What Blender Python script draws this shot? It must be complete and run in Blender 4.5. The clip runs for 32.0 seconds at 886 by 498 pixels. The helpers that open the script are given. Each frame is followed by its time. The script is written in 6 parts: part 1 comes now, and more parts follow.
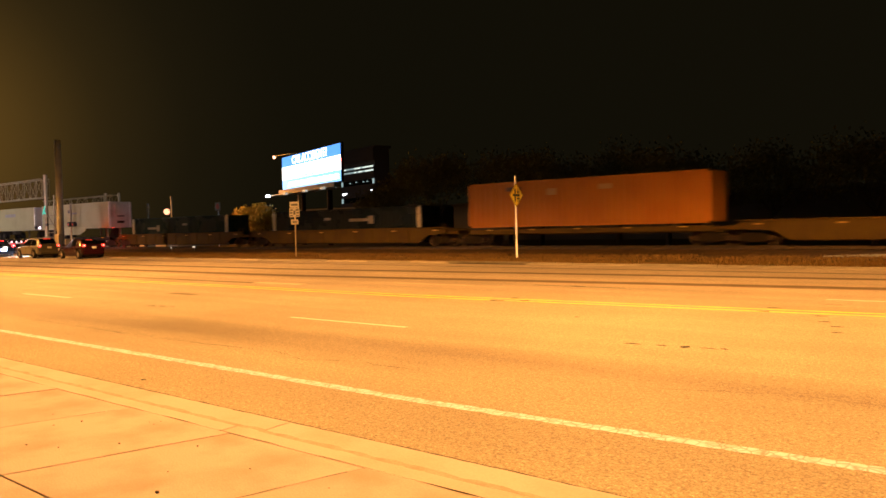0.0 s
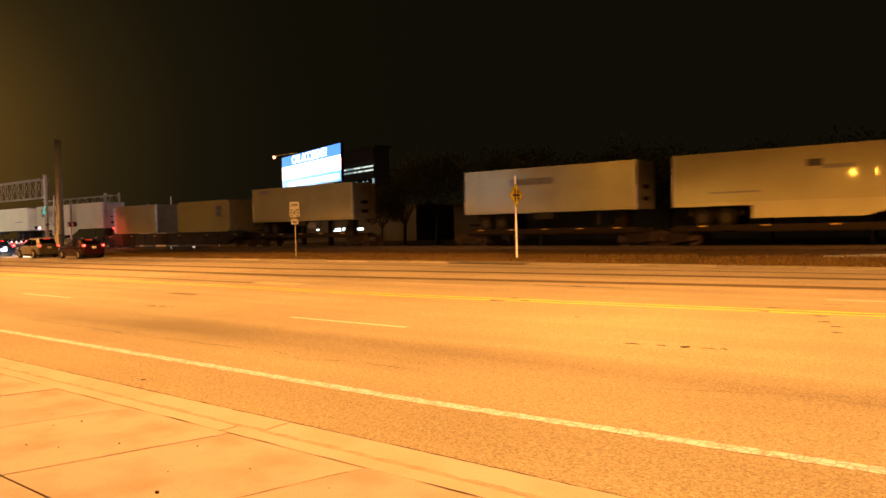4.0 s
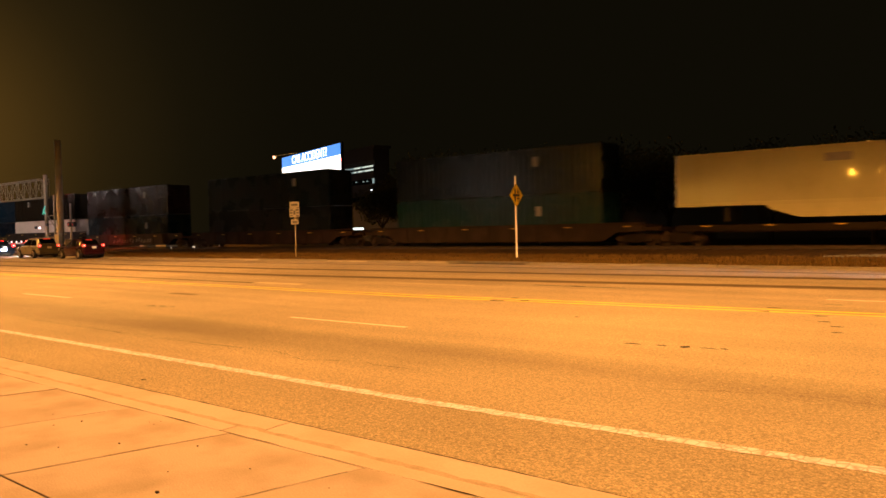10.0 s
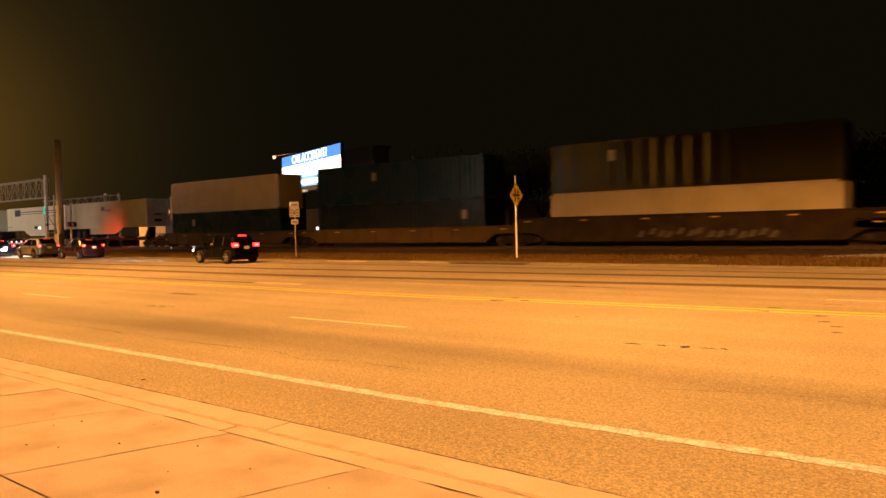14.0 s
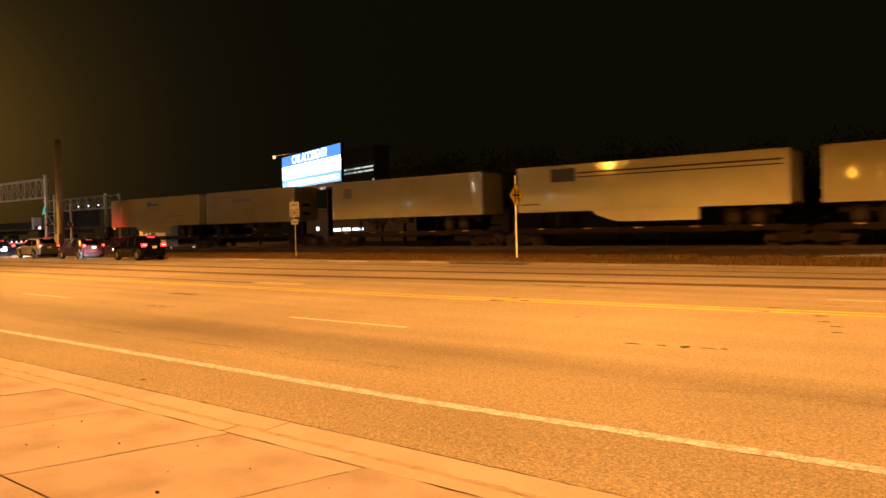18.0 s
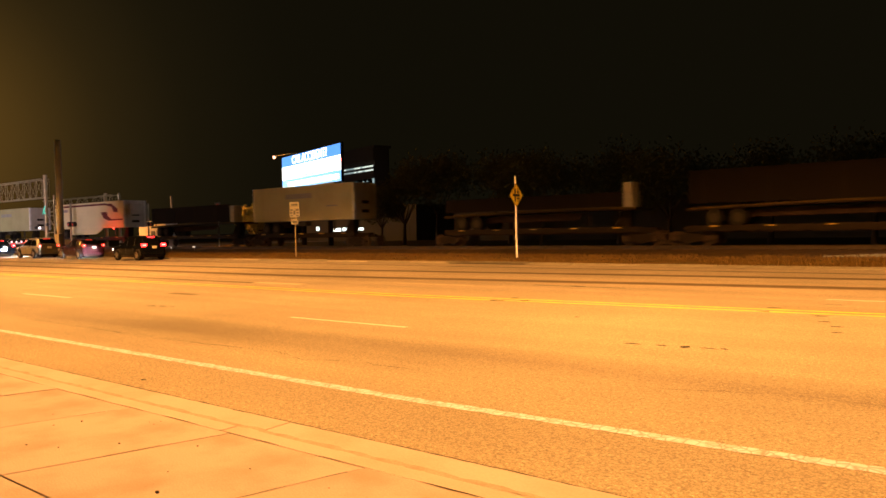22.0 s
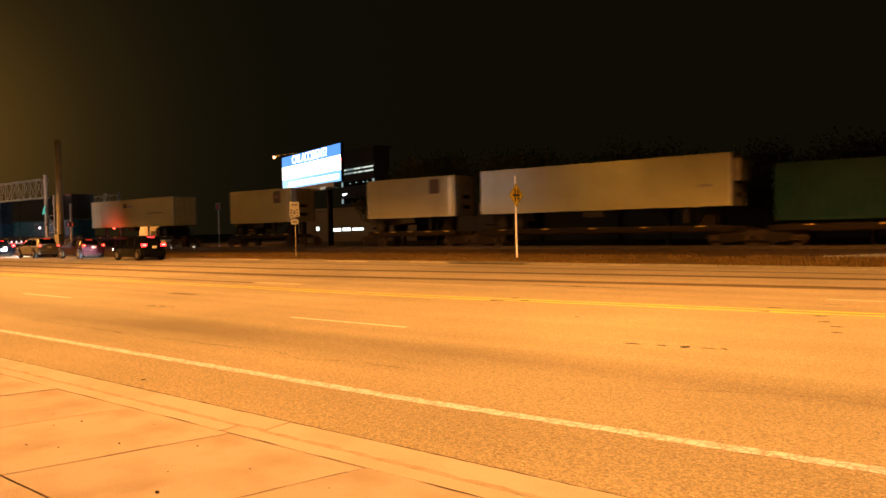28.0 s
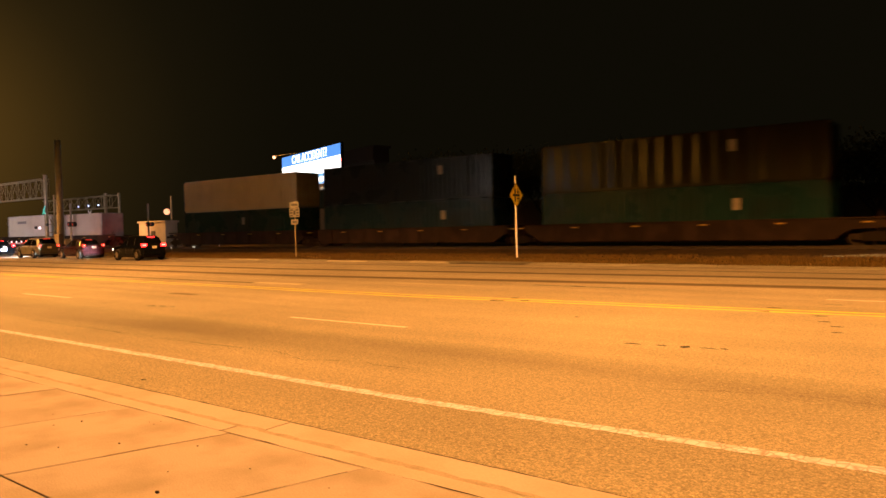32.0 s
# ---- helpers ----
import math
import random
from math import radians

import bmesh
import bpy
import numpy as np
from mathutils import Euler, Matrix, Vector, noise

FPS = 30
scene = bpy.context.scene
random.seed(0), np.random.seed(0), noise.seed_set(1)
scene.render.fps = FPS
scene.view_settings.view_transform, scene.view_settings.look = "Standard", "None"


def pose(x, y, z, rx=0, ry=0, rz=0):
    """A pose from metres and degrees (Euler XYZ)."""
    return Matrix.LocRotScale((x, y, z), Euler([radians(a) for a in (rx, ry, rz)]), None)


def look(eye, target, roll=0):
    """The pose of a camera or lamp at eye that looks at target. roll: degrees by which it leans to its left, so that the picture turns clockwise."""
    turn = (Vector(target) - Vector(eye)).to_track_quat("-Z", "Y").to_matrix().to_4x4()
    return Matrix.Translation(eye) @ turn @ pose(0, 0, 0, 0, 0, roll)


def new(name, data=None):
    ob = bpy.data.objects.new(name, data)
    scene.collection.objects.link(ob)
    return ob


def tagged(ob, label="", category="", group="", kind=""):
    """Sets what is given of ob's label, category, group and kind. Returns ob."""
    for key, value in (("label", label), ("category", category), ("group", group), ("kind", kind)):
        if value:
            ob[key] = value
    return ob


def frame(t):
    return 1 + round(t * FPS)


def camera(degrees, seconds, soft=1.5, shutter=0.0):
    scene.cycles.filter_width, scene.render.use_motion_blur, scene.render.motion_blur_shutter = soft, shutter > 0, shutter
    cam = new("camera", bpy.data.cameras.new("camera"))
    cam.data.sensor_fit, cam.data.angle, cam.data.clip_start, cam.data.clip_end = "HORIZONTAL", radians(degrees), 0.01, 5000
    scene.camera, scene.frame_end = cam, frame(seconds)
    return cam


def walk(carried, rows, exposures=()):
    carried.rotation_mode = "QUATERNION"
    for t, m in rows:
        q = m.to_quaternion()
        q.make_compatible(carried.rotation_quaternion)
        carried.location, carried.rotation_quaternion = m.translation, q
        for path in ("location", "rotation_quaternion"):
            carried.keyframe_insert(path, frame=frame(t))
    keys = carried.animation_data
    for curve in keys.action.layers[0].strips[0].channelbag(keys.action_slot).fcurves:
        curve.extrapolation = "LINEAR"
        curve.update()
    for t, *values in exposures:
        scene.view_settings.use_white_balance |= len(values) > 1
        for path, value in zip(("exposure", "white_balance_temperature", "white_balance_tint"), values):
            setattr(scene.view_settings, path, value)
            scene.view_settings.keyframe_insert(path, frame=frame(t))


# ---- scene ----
EYE = Vector((0.0, 0.0, 1.6475))
HEADING, TILT, LEAN = radians(38.47), radians(-1.567), -1.234
cam = camera(61.97, 32.0, soft=1.5, shutter=0.5)
AIM = EYE + Vector((-math.sin(HEADING) * math.cos(TILT), math.cos(HEADING) * math.cos(TILT), math.sin(TILT))) * 50
walk(cam, [(0.0, look(EYE, AIM, LEAN)), (32.0, look(EYE, AIM, LEAN))],
     exposures=[(0.0, 0.36, 6300, 10), (3.5, 0.28, 6350, 10), (6.0, 0.16, 6500, 10), (9.0, -0.10, 6600, 10), (11.0, 0.06, 6600, 10), (13.0, 0.10, 6600, 10), (14.0, 0.0, 6600, 10), (17.0, -0.08, 6500, 10), (19.0, -0.04, 6650, 10),
                (21.0, -0.02, 6700, 10), (22.0, 0.24, 6450, 10), (23.0, 0.32, 6100, 8), (24.0, 0.34, 5500, 6), (24.7, 0.34, 5400, 6), (25.2, 0.06, 5900, 8), (28.0, 0.06, 6500, 10), (30.0, 0.14, 6500, 10), (31.0, -0.12, 6600, 10), (32.0, -0.08, 6600, 10)])

TRAIN_SPEED = 19.55
SIDE = 39.88          # near flank of the train
TRACK = 41.18         # middle of the track
RAIL = 0.42           # top of the rails

# ---- world and lamps ----
world = bpy.data.worlds.new("night_sky")
world.use_nodes = True
scene.world = world
wt = world.node_tree
wbg = wt.nodes["Background"]
wgeo = wt.nodes.new("ShaderNodeTexCoord")
wdot = wt.nodes.new("ShaderNodeVectorMath")
wdot.operation = "DOT_PRODUCT"
wdot.inputs[1].default_value = (-0.962, 0.248, 0.110)
wramp = wt.nodes.new("ShaderNodeValToRGB")
wramp.color_ramp.interpolation = "B_SPLINE"
wramp.color_ramp.elements[0].position = 0.78
wramp.color_ramp.elements[0].color = (0.0044, 0.0035, 0.0015, 1)
wramp.color_ramp.elements[1].position = 1.0
wramp.color_ramp.elements[1].color = (0.10, 0.050, 0.009, 1)
for place, tone in ((0.90, (0.0046, 0.0036, 0.0015, 1)), (0.95, (0.0080, 0.0058, 0.0022, 1)), (0.975, (0.0190, 0.0118, 0.0034, 1)), (0.988, (0.041, 0.0225, 0.0050, 1))):
    wramp.color_ramp.elements.new(place).color = tone
wt.links.new(wgeo.outputs["Generated"], wdot.inputs[0])
wt.links.new(wdot.outputs["Value"], wramp.inputs["Fac"])
wt.links.new(wramp.outputs["Color"], wbg.inputs["Color"])
wbg.inputs["Strength"].default_value = 1.0

SODIUM = (1.0, 0.397, 0.078)
GOLD = (1.0, 0.42, 0.040)


def lamp(name, kind, place, target, energy, colour, size=0.3, cone=150, blend=0.6):
    d = bpy.data.lights.new(name, kind)
    d.energy, d.color = energy, colour
    d.shadow_soft_size = size
    if kind == "SPOT":
        d.spot_size, d.spot_blend = radians(cone), blend
    ob = new(name, d)
    ob.matrix_world = look(place, target)
    return ob


# ---- small helpers ----
def node_mat(name):
    m = bpy.data.materials.new(name)
    m.use_nodes = True
    nt = m.node_tree
    return m, nt, nt.nodes["Principled BSDF"]


def mat(name, colour, rough=0.6, metal=0.0, vary=0.25, scale=6.0, fine=60.0, bump=0.15, dirt=(0.05, 0.04, 0.03), dirt_amount=0.3, coat=0.0, spread=0.0, spec=0.5, rspan=0.12):
    """Paint, concrete, metal: two scales of variation, dirt patches and a fine relief."""
    m, nt, p = node_mat(name)
    co = nt.nodes.new("ShaderNodeTexCoord")
    big, small = nt.nodes.new("ShaderNodeTexNoise"), nt.nodes.new("ShaderNodeTexNoise")
    big.inputs["Scale"].default_value, small.inputs["Scale"].default_value = scale, fine
    big.inputs["Detail"].default_value, small.inputs["Detail"].default_value = 5, 3
    for n in (big, small):
        nt.links.new(co.outputs["Object"], n.inputs["Vector"])
    ramp = nt.nodes.new("ShaderNodeValToRGB")
    ramp.color_ramp.elements[0].position, ramp.color_ramp.elements[1].position = 0.45, 0.75
    ramp.color_ramp.elements[0].color = (0, 0, 0, 1)
    ramp.color_ramp.elements[1].color = (dirt_amount,) * 3 + (1,)
    nt.links.new(big.outputs["Fac"], ramp.inputs["Fac"])
    hsv = nt.nodes.new("ShaderNodeHueSaturation")
    hsv.inputs["Color"].default_value = (*colour, 1)
    rng = nt.nodes.new("ShaderNodeMapRange")
    rng.inputs["To Min"].default_value, rng.inputs["To Max"].default_value = 1 - vary, 1 + vary
    nt.links.new(small.outputs["Fac"], rng.inputs["Value"])
    last = rng.outputs["Result"]
    if spread:
        info = nt.nodes.new("ShaderNodeObjectInfo")
        r2 = nt.nodes.new("ShaderNodeMapRange")
        r2.inputs["To Min"].default_value, r2.inputs["To Max"].default_value = 1 - spread, 1 + spread
        nt.links.new(info.outputs["Random"], r2.inputs["Value"])
        mul = nt.nodes.new("ShaderNodeMath")
        mul.operation = "MULTIPLY"
        nt.links.new(last, mul.inputs[0])
        nt.links.new(r2.outputs["Result"], mul.inputs[1])
        last = mul.outputs["Value"]
    nt.links.new(last, hsv.inputs["Value"])
    mix = nt.nodes.new("ShaderNodeMix")
    mix.data_type = "RGBA"
    mix.inputs[7].default_value = (*dirt, 1)
    nt.links.new(ramp.outputs["Color"], mix.inputs[0])
    nt.links.new(hsv.outputs["Color"], mix.inputs[6])
    nt.links.new(mix.outputs[2], p.inputs["Base Color"])
    r3 = nt.nodes.new("ShaderNodeMapRange")
    r3.inputs["To Min"].default_value, r3.inputs["To Max"].default_value = max(0.03, rough - rspan), min(1, rough + rspan)
    nt.links.new(big.outputs["Fac"], r3.inputs["Value"])
    nt.links.new(r3.outputs["Result"], p.inputs["Roughness"])
    p.inputs["Metallic"].default_value = metal
    p.inputs["Coat Weight"].default_value = coat
    p.inputs["Specular IOR Level"].default_value = spec
    if bump:
        b = nt.nodes.new("ShaderNodeBump")
        b.inputs["Strength"].default_value, b.inputs["Distance"].default_value = bump, 0.01
        nt.links.new(small.outputs["Fac"], b.inputs["Height"])
        nt.links.new(b.outputs["Normal"], p.inputs["Normal"])
    return m


def glow(name, colour, strength, base=(0.3, 0.3, 0.3)):
    m, nt, p = node_mat(name)
    p.inputs["Base Color"].default_value = (*base, 1)
    p.inputs["Roughness"].default_value = 0.3
    p.inputs["Emission Color"].default_value = (*colour, 1)
    p.inputs["Emission Strength"].default_value = strength
    return m


def glass(name, tint=(0.02, 0.022, 0.022), rough=0.06, trans=0.0):
    m, nt, p = node_mat(name)
    p.inputs["Base Color"].default_value = (*tint, 1)
    p.inputs["Roughness"].default_value = rough
    p.inputs["IOR"].default_value = 1.62
    p.inputs["Transmission Weight"].default_value = trans
    return m


def box(bm, x0, x1, y0, y1, z0, z1, bevel=0.0):
    """An axis-aligned block, its edges bevelled."""
    made = bmesh.ops.create_cube(bm, size=1)["verts"]
    bmesh.ops.transform(bm, matrix=Matrix.Translation(((x0 + x1) / 2, (y0 + y1) / 2, (z0 + z1) / 2)) @ Matrix.Diagonal((x1 - x0, y1 - y0, z1 - z0, 1)), verts=made)
    if bevel:
        edges = list({e for v in made for e in v.link_edges})
        bmesh.ops.bevel(bm, geom=edges, offset=bevel, segments=2, affect="EDGES", profile=0.5)
    return bm


def rod(bm, a, b, r, r2=None, sides=10):
    """A round bar from a to b, tapered to r2."""
    a, b = Vector(a), Vector(b)
    d = b - a
    m = Matrix.Translation((a + b) / 2) @ d.to_track_quat("Z", "Y").to_matrix().to_4x4()
    bmesh.ops.create_cone(bm, cap_ends=True, segments=sides, radius1=r, radius2=r if r2 is None else r2, depth=d.length, matrix=m)
    return bm


def prism(bm, outline, y0, y1):
    """A plate: an outline in x, z pulled from y0 to y1."""
    front = [bm.verts.new((x, y0, z)) for x, z in outline]
    back = [bm.verts.new((x, y1, z)) for x, z in outline]
    n = len(outline)
    bm.faces.new(front)
    bm.faces.new(back[::-1])
    for i in range(n):
        bm.faces.new((front[i], back[i], back[(i + 1) % n], front[(i + 1) % n]))
    bmesh.ops.recalc_face_normals(bm, faces=bm.faces)
    return bm


def part(name, bm, material, parent=None, label="", smooth=False, at=None):
    me = bpy.data.meshes.new(name)
    bmesh.ops.recalc_face_normals(bm, faces=bm.faces)
    bm.to_mesh(me)
    bm.free()
    if smooth:
        for p in me.polygons:
            p.use_smooth = True
    me.materials.append(material)
    ob = new(name, me)
    if parent:
        ob.parent = parent
    if at is not None:
        ob.matrix_basis = at
    if label:
        ob["label"] = label
    return ob


def share(name, ob, parent, m):
    """One more piece on the mesh of ob."""
    o = new(name, ob.data)
    o.parent = parent
    o.matrix_basis = m
    return o


def bmnew():
    return bmesh.new()


def thing(name, label, category, group="", kind="", m=None):
    ob = tagged(new(name), label, category, group, kind)
    if m is not None:
        ob.matrix_basis = m
    return ob

# ---- materials ----
def asphalt_mat(name, tone):
    """Worn asphalt: pale and dark stones in a binder, patches, streaks along the lanes, oil in the near lane, darkened
    towards -x for weaker lamplight.
    """
    m, nt, p = node_mat(name)
    co = nt.nodes.new("ShaderNodeTexCoord")

    def tex(kind, scale, stretch=None, detail=4):
        n = nt.nodes.new(kind)
        n.inputs["Scale"].default_value = scale
        if kind == "ShaderNodeTexNoise":
            n.inputs["Detail"].default_value = detail
        src = co.outputs["Object"]
        if stretch:
            mp = nt.nodes.new("ShaderNodeMapping")
            mp.inputs["Scale"].default_value = stretch
            nt.links.new(src, mp.inputs["Vector"])
            src = mp.outputs["Vector"]
        nt.links.new(src, n.inputs["Vector"])
        return n

    def span(socket, lo, hi, a=0.0, b=1.0):
        r = nt.nodes.new("ShaderNodeMapRange")
        for key, val in (("From Min", a), ("From Max", b), ("To Min", lo), ("To Max", hi)):
            r.inputs[key].default_value = val
        nt.links.new(socket, r.inputs["Value"])
        return r.outputs["Result"]

    def calc(op, a, b):
        n = nt.nodes.new("ShaderNodeMath")
        n.operation = op
        for k, q in enumerate((a, b)):
            if isinstance(q, (int, float)):
                n.inputs[k].default_value = q
            else:
                nt.links.new(q, n.inputs[k])
        return n.outputs["Value"]
    stone = tex("ShaderNodeTexVoronoi", 62)
    small = tex("ShaderNodeTexVoronoi", 120)
    grain = tex("ShaderNodeTexNoise", 26, detail=5)
    patch = tex("ShaderNodeTexNoise", 0.30, detail=5)
    streak = tex("ShaderNodeTexNoise", 1.0, (0.05, 1.1, 1))
    oil_dim = tex("ShaderNodeTexNoise", 1.0, (0.13, 0.5, 1), 3)
    pick = nt.nodes.new("ShaderNodeSeparateColor")
    nt.links.new(stone.outputs["Color"], pick.inputs["Color"])
    pick2 = nt.nodes.new("ShaderNodeSeparateColor")
    nt.links.new(small.outputs["Color"], pick2.inputs["Color"])
    v = calc("MULTIPLY", span(pick.outputs["Red"], 0.70, 1.32), span(pick2.outputs["Green"], 0.80, 1.20))
    v = calc("MULTIPLY", v, span(grain.outputs["Fac"], 0.74, 1.26, 0.3, 0.7))
    v = calc("MULTIPLY", v, span(patch.outputs["Fac"], 0.84, 1.14, 0.3, 0.7))
    v = calc("MULTIPLY", v, span(streak.outputs["Fac"], 0.83, 1.14, 0.3, 0.7))
    v = calc("MULTIPLY", v, span(stone.outputs["Distance"], 1.16, 0.70, 0.0, 0.6))
    xyz = nt.nodes.new("ShaderNodeSeparateXYZ")
    nt.links.new(co.outputs["Object"], xyz.inputs["Vector"])
    off = calc("ABSOLUTE", calc("SUBTRACT", xyz.outputs["Y"], 7.35), 0.0)
    lane = span(off, 1.0, 0.0, 0.3, 2.1)
    # oil, plus painted falloff of the lamplight: the near lane darkens towards -x
    v = calc("MULTIPLY", v, calc("SUBTRACT", 1.0, calc("MULTIPLY", lane, calc("MULTIPLY", span(xyz.outputs["X"], 0.52, 0.16, -13.0, 0.0), span(oil_dim.outputs["Fac"], 0.45, 1.0, 0.35, 0.62)))))
    hsv = nt.nodes.new("ShaderNodeHueSaturation")
    hsv.inputs["Color"].default_value = (*tone, 1)
    nt.links.new(v, hsv.inputs["Value"])
    nt.links.new(hsv.outputs["Color"], p.inputs["Base Color"])
    p.inputs["Roughness"].default_value = 0.8
    b = nt.nodes.new("ShaderNodeBump")
    b.inputs["Strength"].default_value, b.inputs["Distance"].default_value = 0.6, 0.006
    nt.links.new(stone.outputs["Distance"], b.inputs["Height"])
    nt.links.new(b.outputs["Normal"], p.inputs["Normal"])
    return m


def line_mat(name, colour, wear):
    """Road paint that has cracked and worn through to the asphalt."""
    m = mat(name, colour, 0.7, 0, 0.22, 9, 80, 0.3, (0.17, 0.15, 0.125), wear)
    nt = m.node_tree
    p = nt.nodes["Principled BSDF"]
    old = p.inputs["Base Color"].links[0].from_socket
    co, mp, cell = nt.nodes.new("ShaderNodeTexCoord"), nt.nodes.new("ShaderNodeMapping"), nt.nodes.new("ShaderNodeTexVoronoi")
    mp.inputs["Scale"].default_value = (1.0, 0.55, 1.0)
    cell.feature = "DISTANCE_TO_EDGE"
    cell.inputs["Scale"].default_value = 13.0
    nt.links.new(co.outputs["Object"], mp.inputs["Vector"])
    nt.links.new(mp.outputs["Vector"], cell.inputs["Vector"])
    ramp = nt.nodes.new("ShaderNodeValToRGB")
    ramp.color_ramp.elements[0].position, ramp.color_ramp.elements[1].position = 0.02, 0.09
    ramp.color_ramp.elements[0].color, ramp.color_ramp.elements[1].color = (0.62, 0.62, 0.62, 1), (0, 0, 0, 1)
    nt.links.new(cell.outputs["Distance"], ramp.inputs["Fac"])
    mix = nt.nodes.new("ShaderNodeMix")
    mix.data_type = "RGBA"
    mix.inputs[7].default_value = (0.10, 0.085, 0.07, 1)
    nt.links.new(ramp.outputs["Color"], mix.inputs[0])
    nt.links.new(old, mix.inputs[6])
    nt.links.new(mix.outputs[2], p.inputs["Base Color"])
    return m


ASPHALT = asphalt_mat("asphalt", (0.205, 0.182, 0.155))
CONCRETE = mat("concrete", (0.262, 0.228, 0.262), 0.85, 0, 0.20, 1.7, 70, 0.3, (0.145, 0.12, 0.105), 0.75, spread=0.06)
KERB = mat("kerb_concrete", (0.285, 0.250, 0.285), 0.85, 0, 0.14, 1.4, 50, 0.25, (0.18, 0.16, 0.13), 0.5)
KERBSHADE = mat("gutter_shade", (0.225, 0.192, 0.195), 0.9, 0, 0.4, 5, 60, 0.3, (0.13, 0.11, 0.09), 0.8)
OLDKERB = mat("old_kerb_concrete", (0.16, 0.145, 0.12), 0.9, 0, 0.3, 0.8, 20, 0.3, (0.06, 0.05, 0.035), 0.9, spread=0.3)
WHITE_LINE = line_mat("white_road_paint", (0.40, 0.365, 0.58), 0.8)
DASH_LINE = mat("white_dash_paint", (0.36, 0.34, 0.40), 0.7, 0, 0.25, 14, 90, 0.3, (0.17, 0.15, 0.13), 0.8)
YELLOW_LINE = mat("yellow_road_paint", (0.43, 0.37, 0.004), 0.7, 0, 0.3, 2, 60, 0.3, (0.17, 0.15, 0.10), 0.6)
TAR = mat("tar", (0.022, 0.02, 0.018), 0.85, 0, 0.3, 6, 60, 0.3, spec=0.15)
SEAM = mat("dark_wheel_track", (0.085, 0.068, 0.052), 0.8, 0, 0.3, 2, 50, 0.3, (0.08, 0.07, 0.06), 0.5, spec=0.2)
DARKSEAM = mat("dark_tar_band", (0.055, 0.043, 0.028), 0.8, 0, 0.3, 2, 50, 0.3, (0.06, 0.045, 0.03), 0.5, spec=0.15)
PALE_PATCH = mat("pale_patch", (0.27, 0.24, 0.2), 0.8, 0, 0.25, 3, 60, 0.3)
DIRT = mat("soil", (0.085, 0.051, 0.010), 0.95, 0, 0.4, 0.6, 14, 0.6, (0.03, 0.034, 0.014), 0.8, spec=0.12)
FARGROUND = mat("far_ground", (0.035, 0.032, 0.024), 0.95, 0, 0.3, 0.08, 2, 0.3, (0.02, 0.02, 0.015), 0.6)
BALLAST = mat("ballast", (0.066, 0.040, 0.012), 0.95, 0, 0.55, 1.5, 18, 0.8, (0.025, 0.02, 0.016), 0.7, spec=0.12)
GRASS = mat("grass", (0.098, 0.056, 0.006), 0.8, 0, 0.4, 0.5, 9, 0, (0.15, 0.09, 0.012), 0.8)
RAILSTEEL = mat("rail_steel", (0.05, 0.035, 0.026), 0.6, 0.4, 0.3, 3, 50)
SLEEPER = mat("sleeper", (0.06, 0.045, 0.035), 0.9, 0, 0.3, 2, 30)
GALV = mat("galvanised_steel", (0.27, 0.235, 0.14), 0.5, 0.5, 0.15, 3, 60, 0.05)
POSTWHITE = mat("white_post_paint", (0.86, 0.84, 0.88), 0.55, 0, 0.08, 4, 60, 0.05)
SIGNYELLOW = mat("yellow_sign_sheet", (0.80, 0.58, 0.02), 0.4, 0, 0.08, 4, 60, 0.02)
SIGNWHITE = mat("white_sign_sheet", (0.66, 0.64, 0.60), 0.4, 0, 0.08, 4, 60, 0.02)
SIGNGREY = mat("worn_sign_sheet", (0.15, 0.145, 0.14), 0.5, 0, 0.12, 4, 60, 0.02)
BLACK = mat("black_paint", (0.012, 0.012, 0.012), 0.5, 0, 0.2, 4, 60, 0.05)
SIGNRED = mat("red_sign_sheet", (0.45, 0.03, 0.02), 0.4, 0, 0.08, 4, 60, 0.02)
POLEWOOD = mat("pole_concrete", (0.28, 0.265, 0.22), 0.85, 0, 0.2, 1.2, 25, 0.2)
RUBBER = mat("tyre_rubber", (0.014, 0.013, 0.012), 0.85, 0, 0.3, 5, 60, 0.2, spec=0.08)
DARKSTEEL = mat("dark_chassis_steel", (0.018, 0.012, 0.007), 0.7, 0.3, 0.3, 3, 30, 0.1, spec=0.12)
RUST = mat("rusty_steel", (0.034, 0.018, 0.008), 0.8, 0.2, 0.4, 2, 25, 0.2)
WELLYELLOW = mat("weathered_yellow_paint", (0.078, 0.050, 0.008), 0.65, 0, 0.2, 0.8, 20, 0.1, (0.05, 0.028, 0.014), 0.75, spec=0.12)
WELLRED = mat("weathered_oxide_paint", (0.021, 0.011, 0.006), 0.7, 0, 0.25, 0.9, 20, 0.1, (0.06, 0.035, 0.025), 0.7, spec=0.12)
WELLBROWN = mat("weathered_brown_paint", (0.024, 0.015, 0.008), 0.7, 0, 0.25, 0.9, 20, 0.1, (0.06, 0.04, 0.03), 0.7, spec=0.12)
REFLECT = mat("yellow_marker_tape", (0.48, 0.32, 0.04), 0.35, 0, 0.1, 4, 40, 0.02)
TWHITE = mat("white_trailer_skin", (0.50, 0.48, 0.29), 0.06, 0.0, 0.05, 0.5, 5, 0.02, (0.30, 0.27, 0.13), 0.35, spread=0.1, rspan=0.02)
TCLEAN = mat("clean_trailer_skin", (0.74, 0.71, 0.46), 0.07, 0.0, 0.04, 0.5, 5, 0.02, (0.52, 0.48, 0.30), 0.3, spread=0.06, rspan=0.02)
TPINK = mat("faded_white_container_paint", (0.62, 0.58, 0.50), 0.35, 0.0, 0.06, 0.5, 5, 0.02, (0.40, 0.33, 0.26), 0.4, spread=0.06)
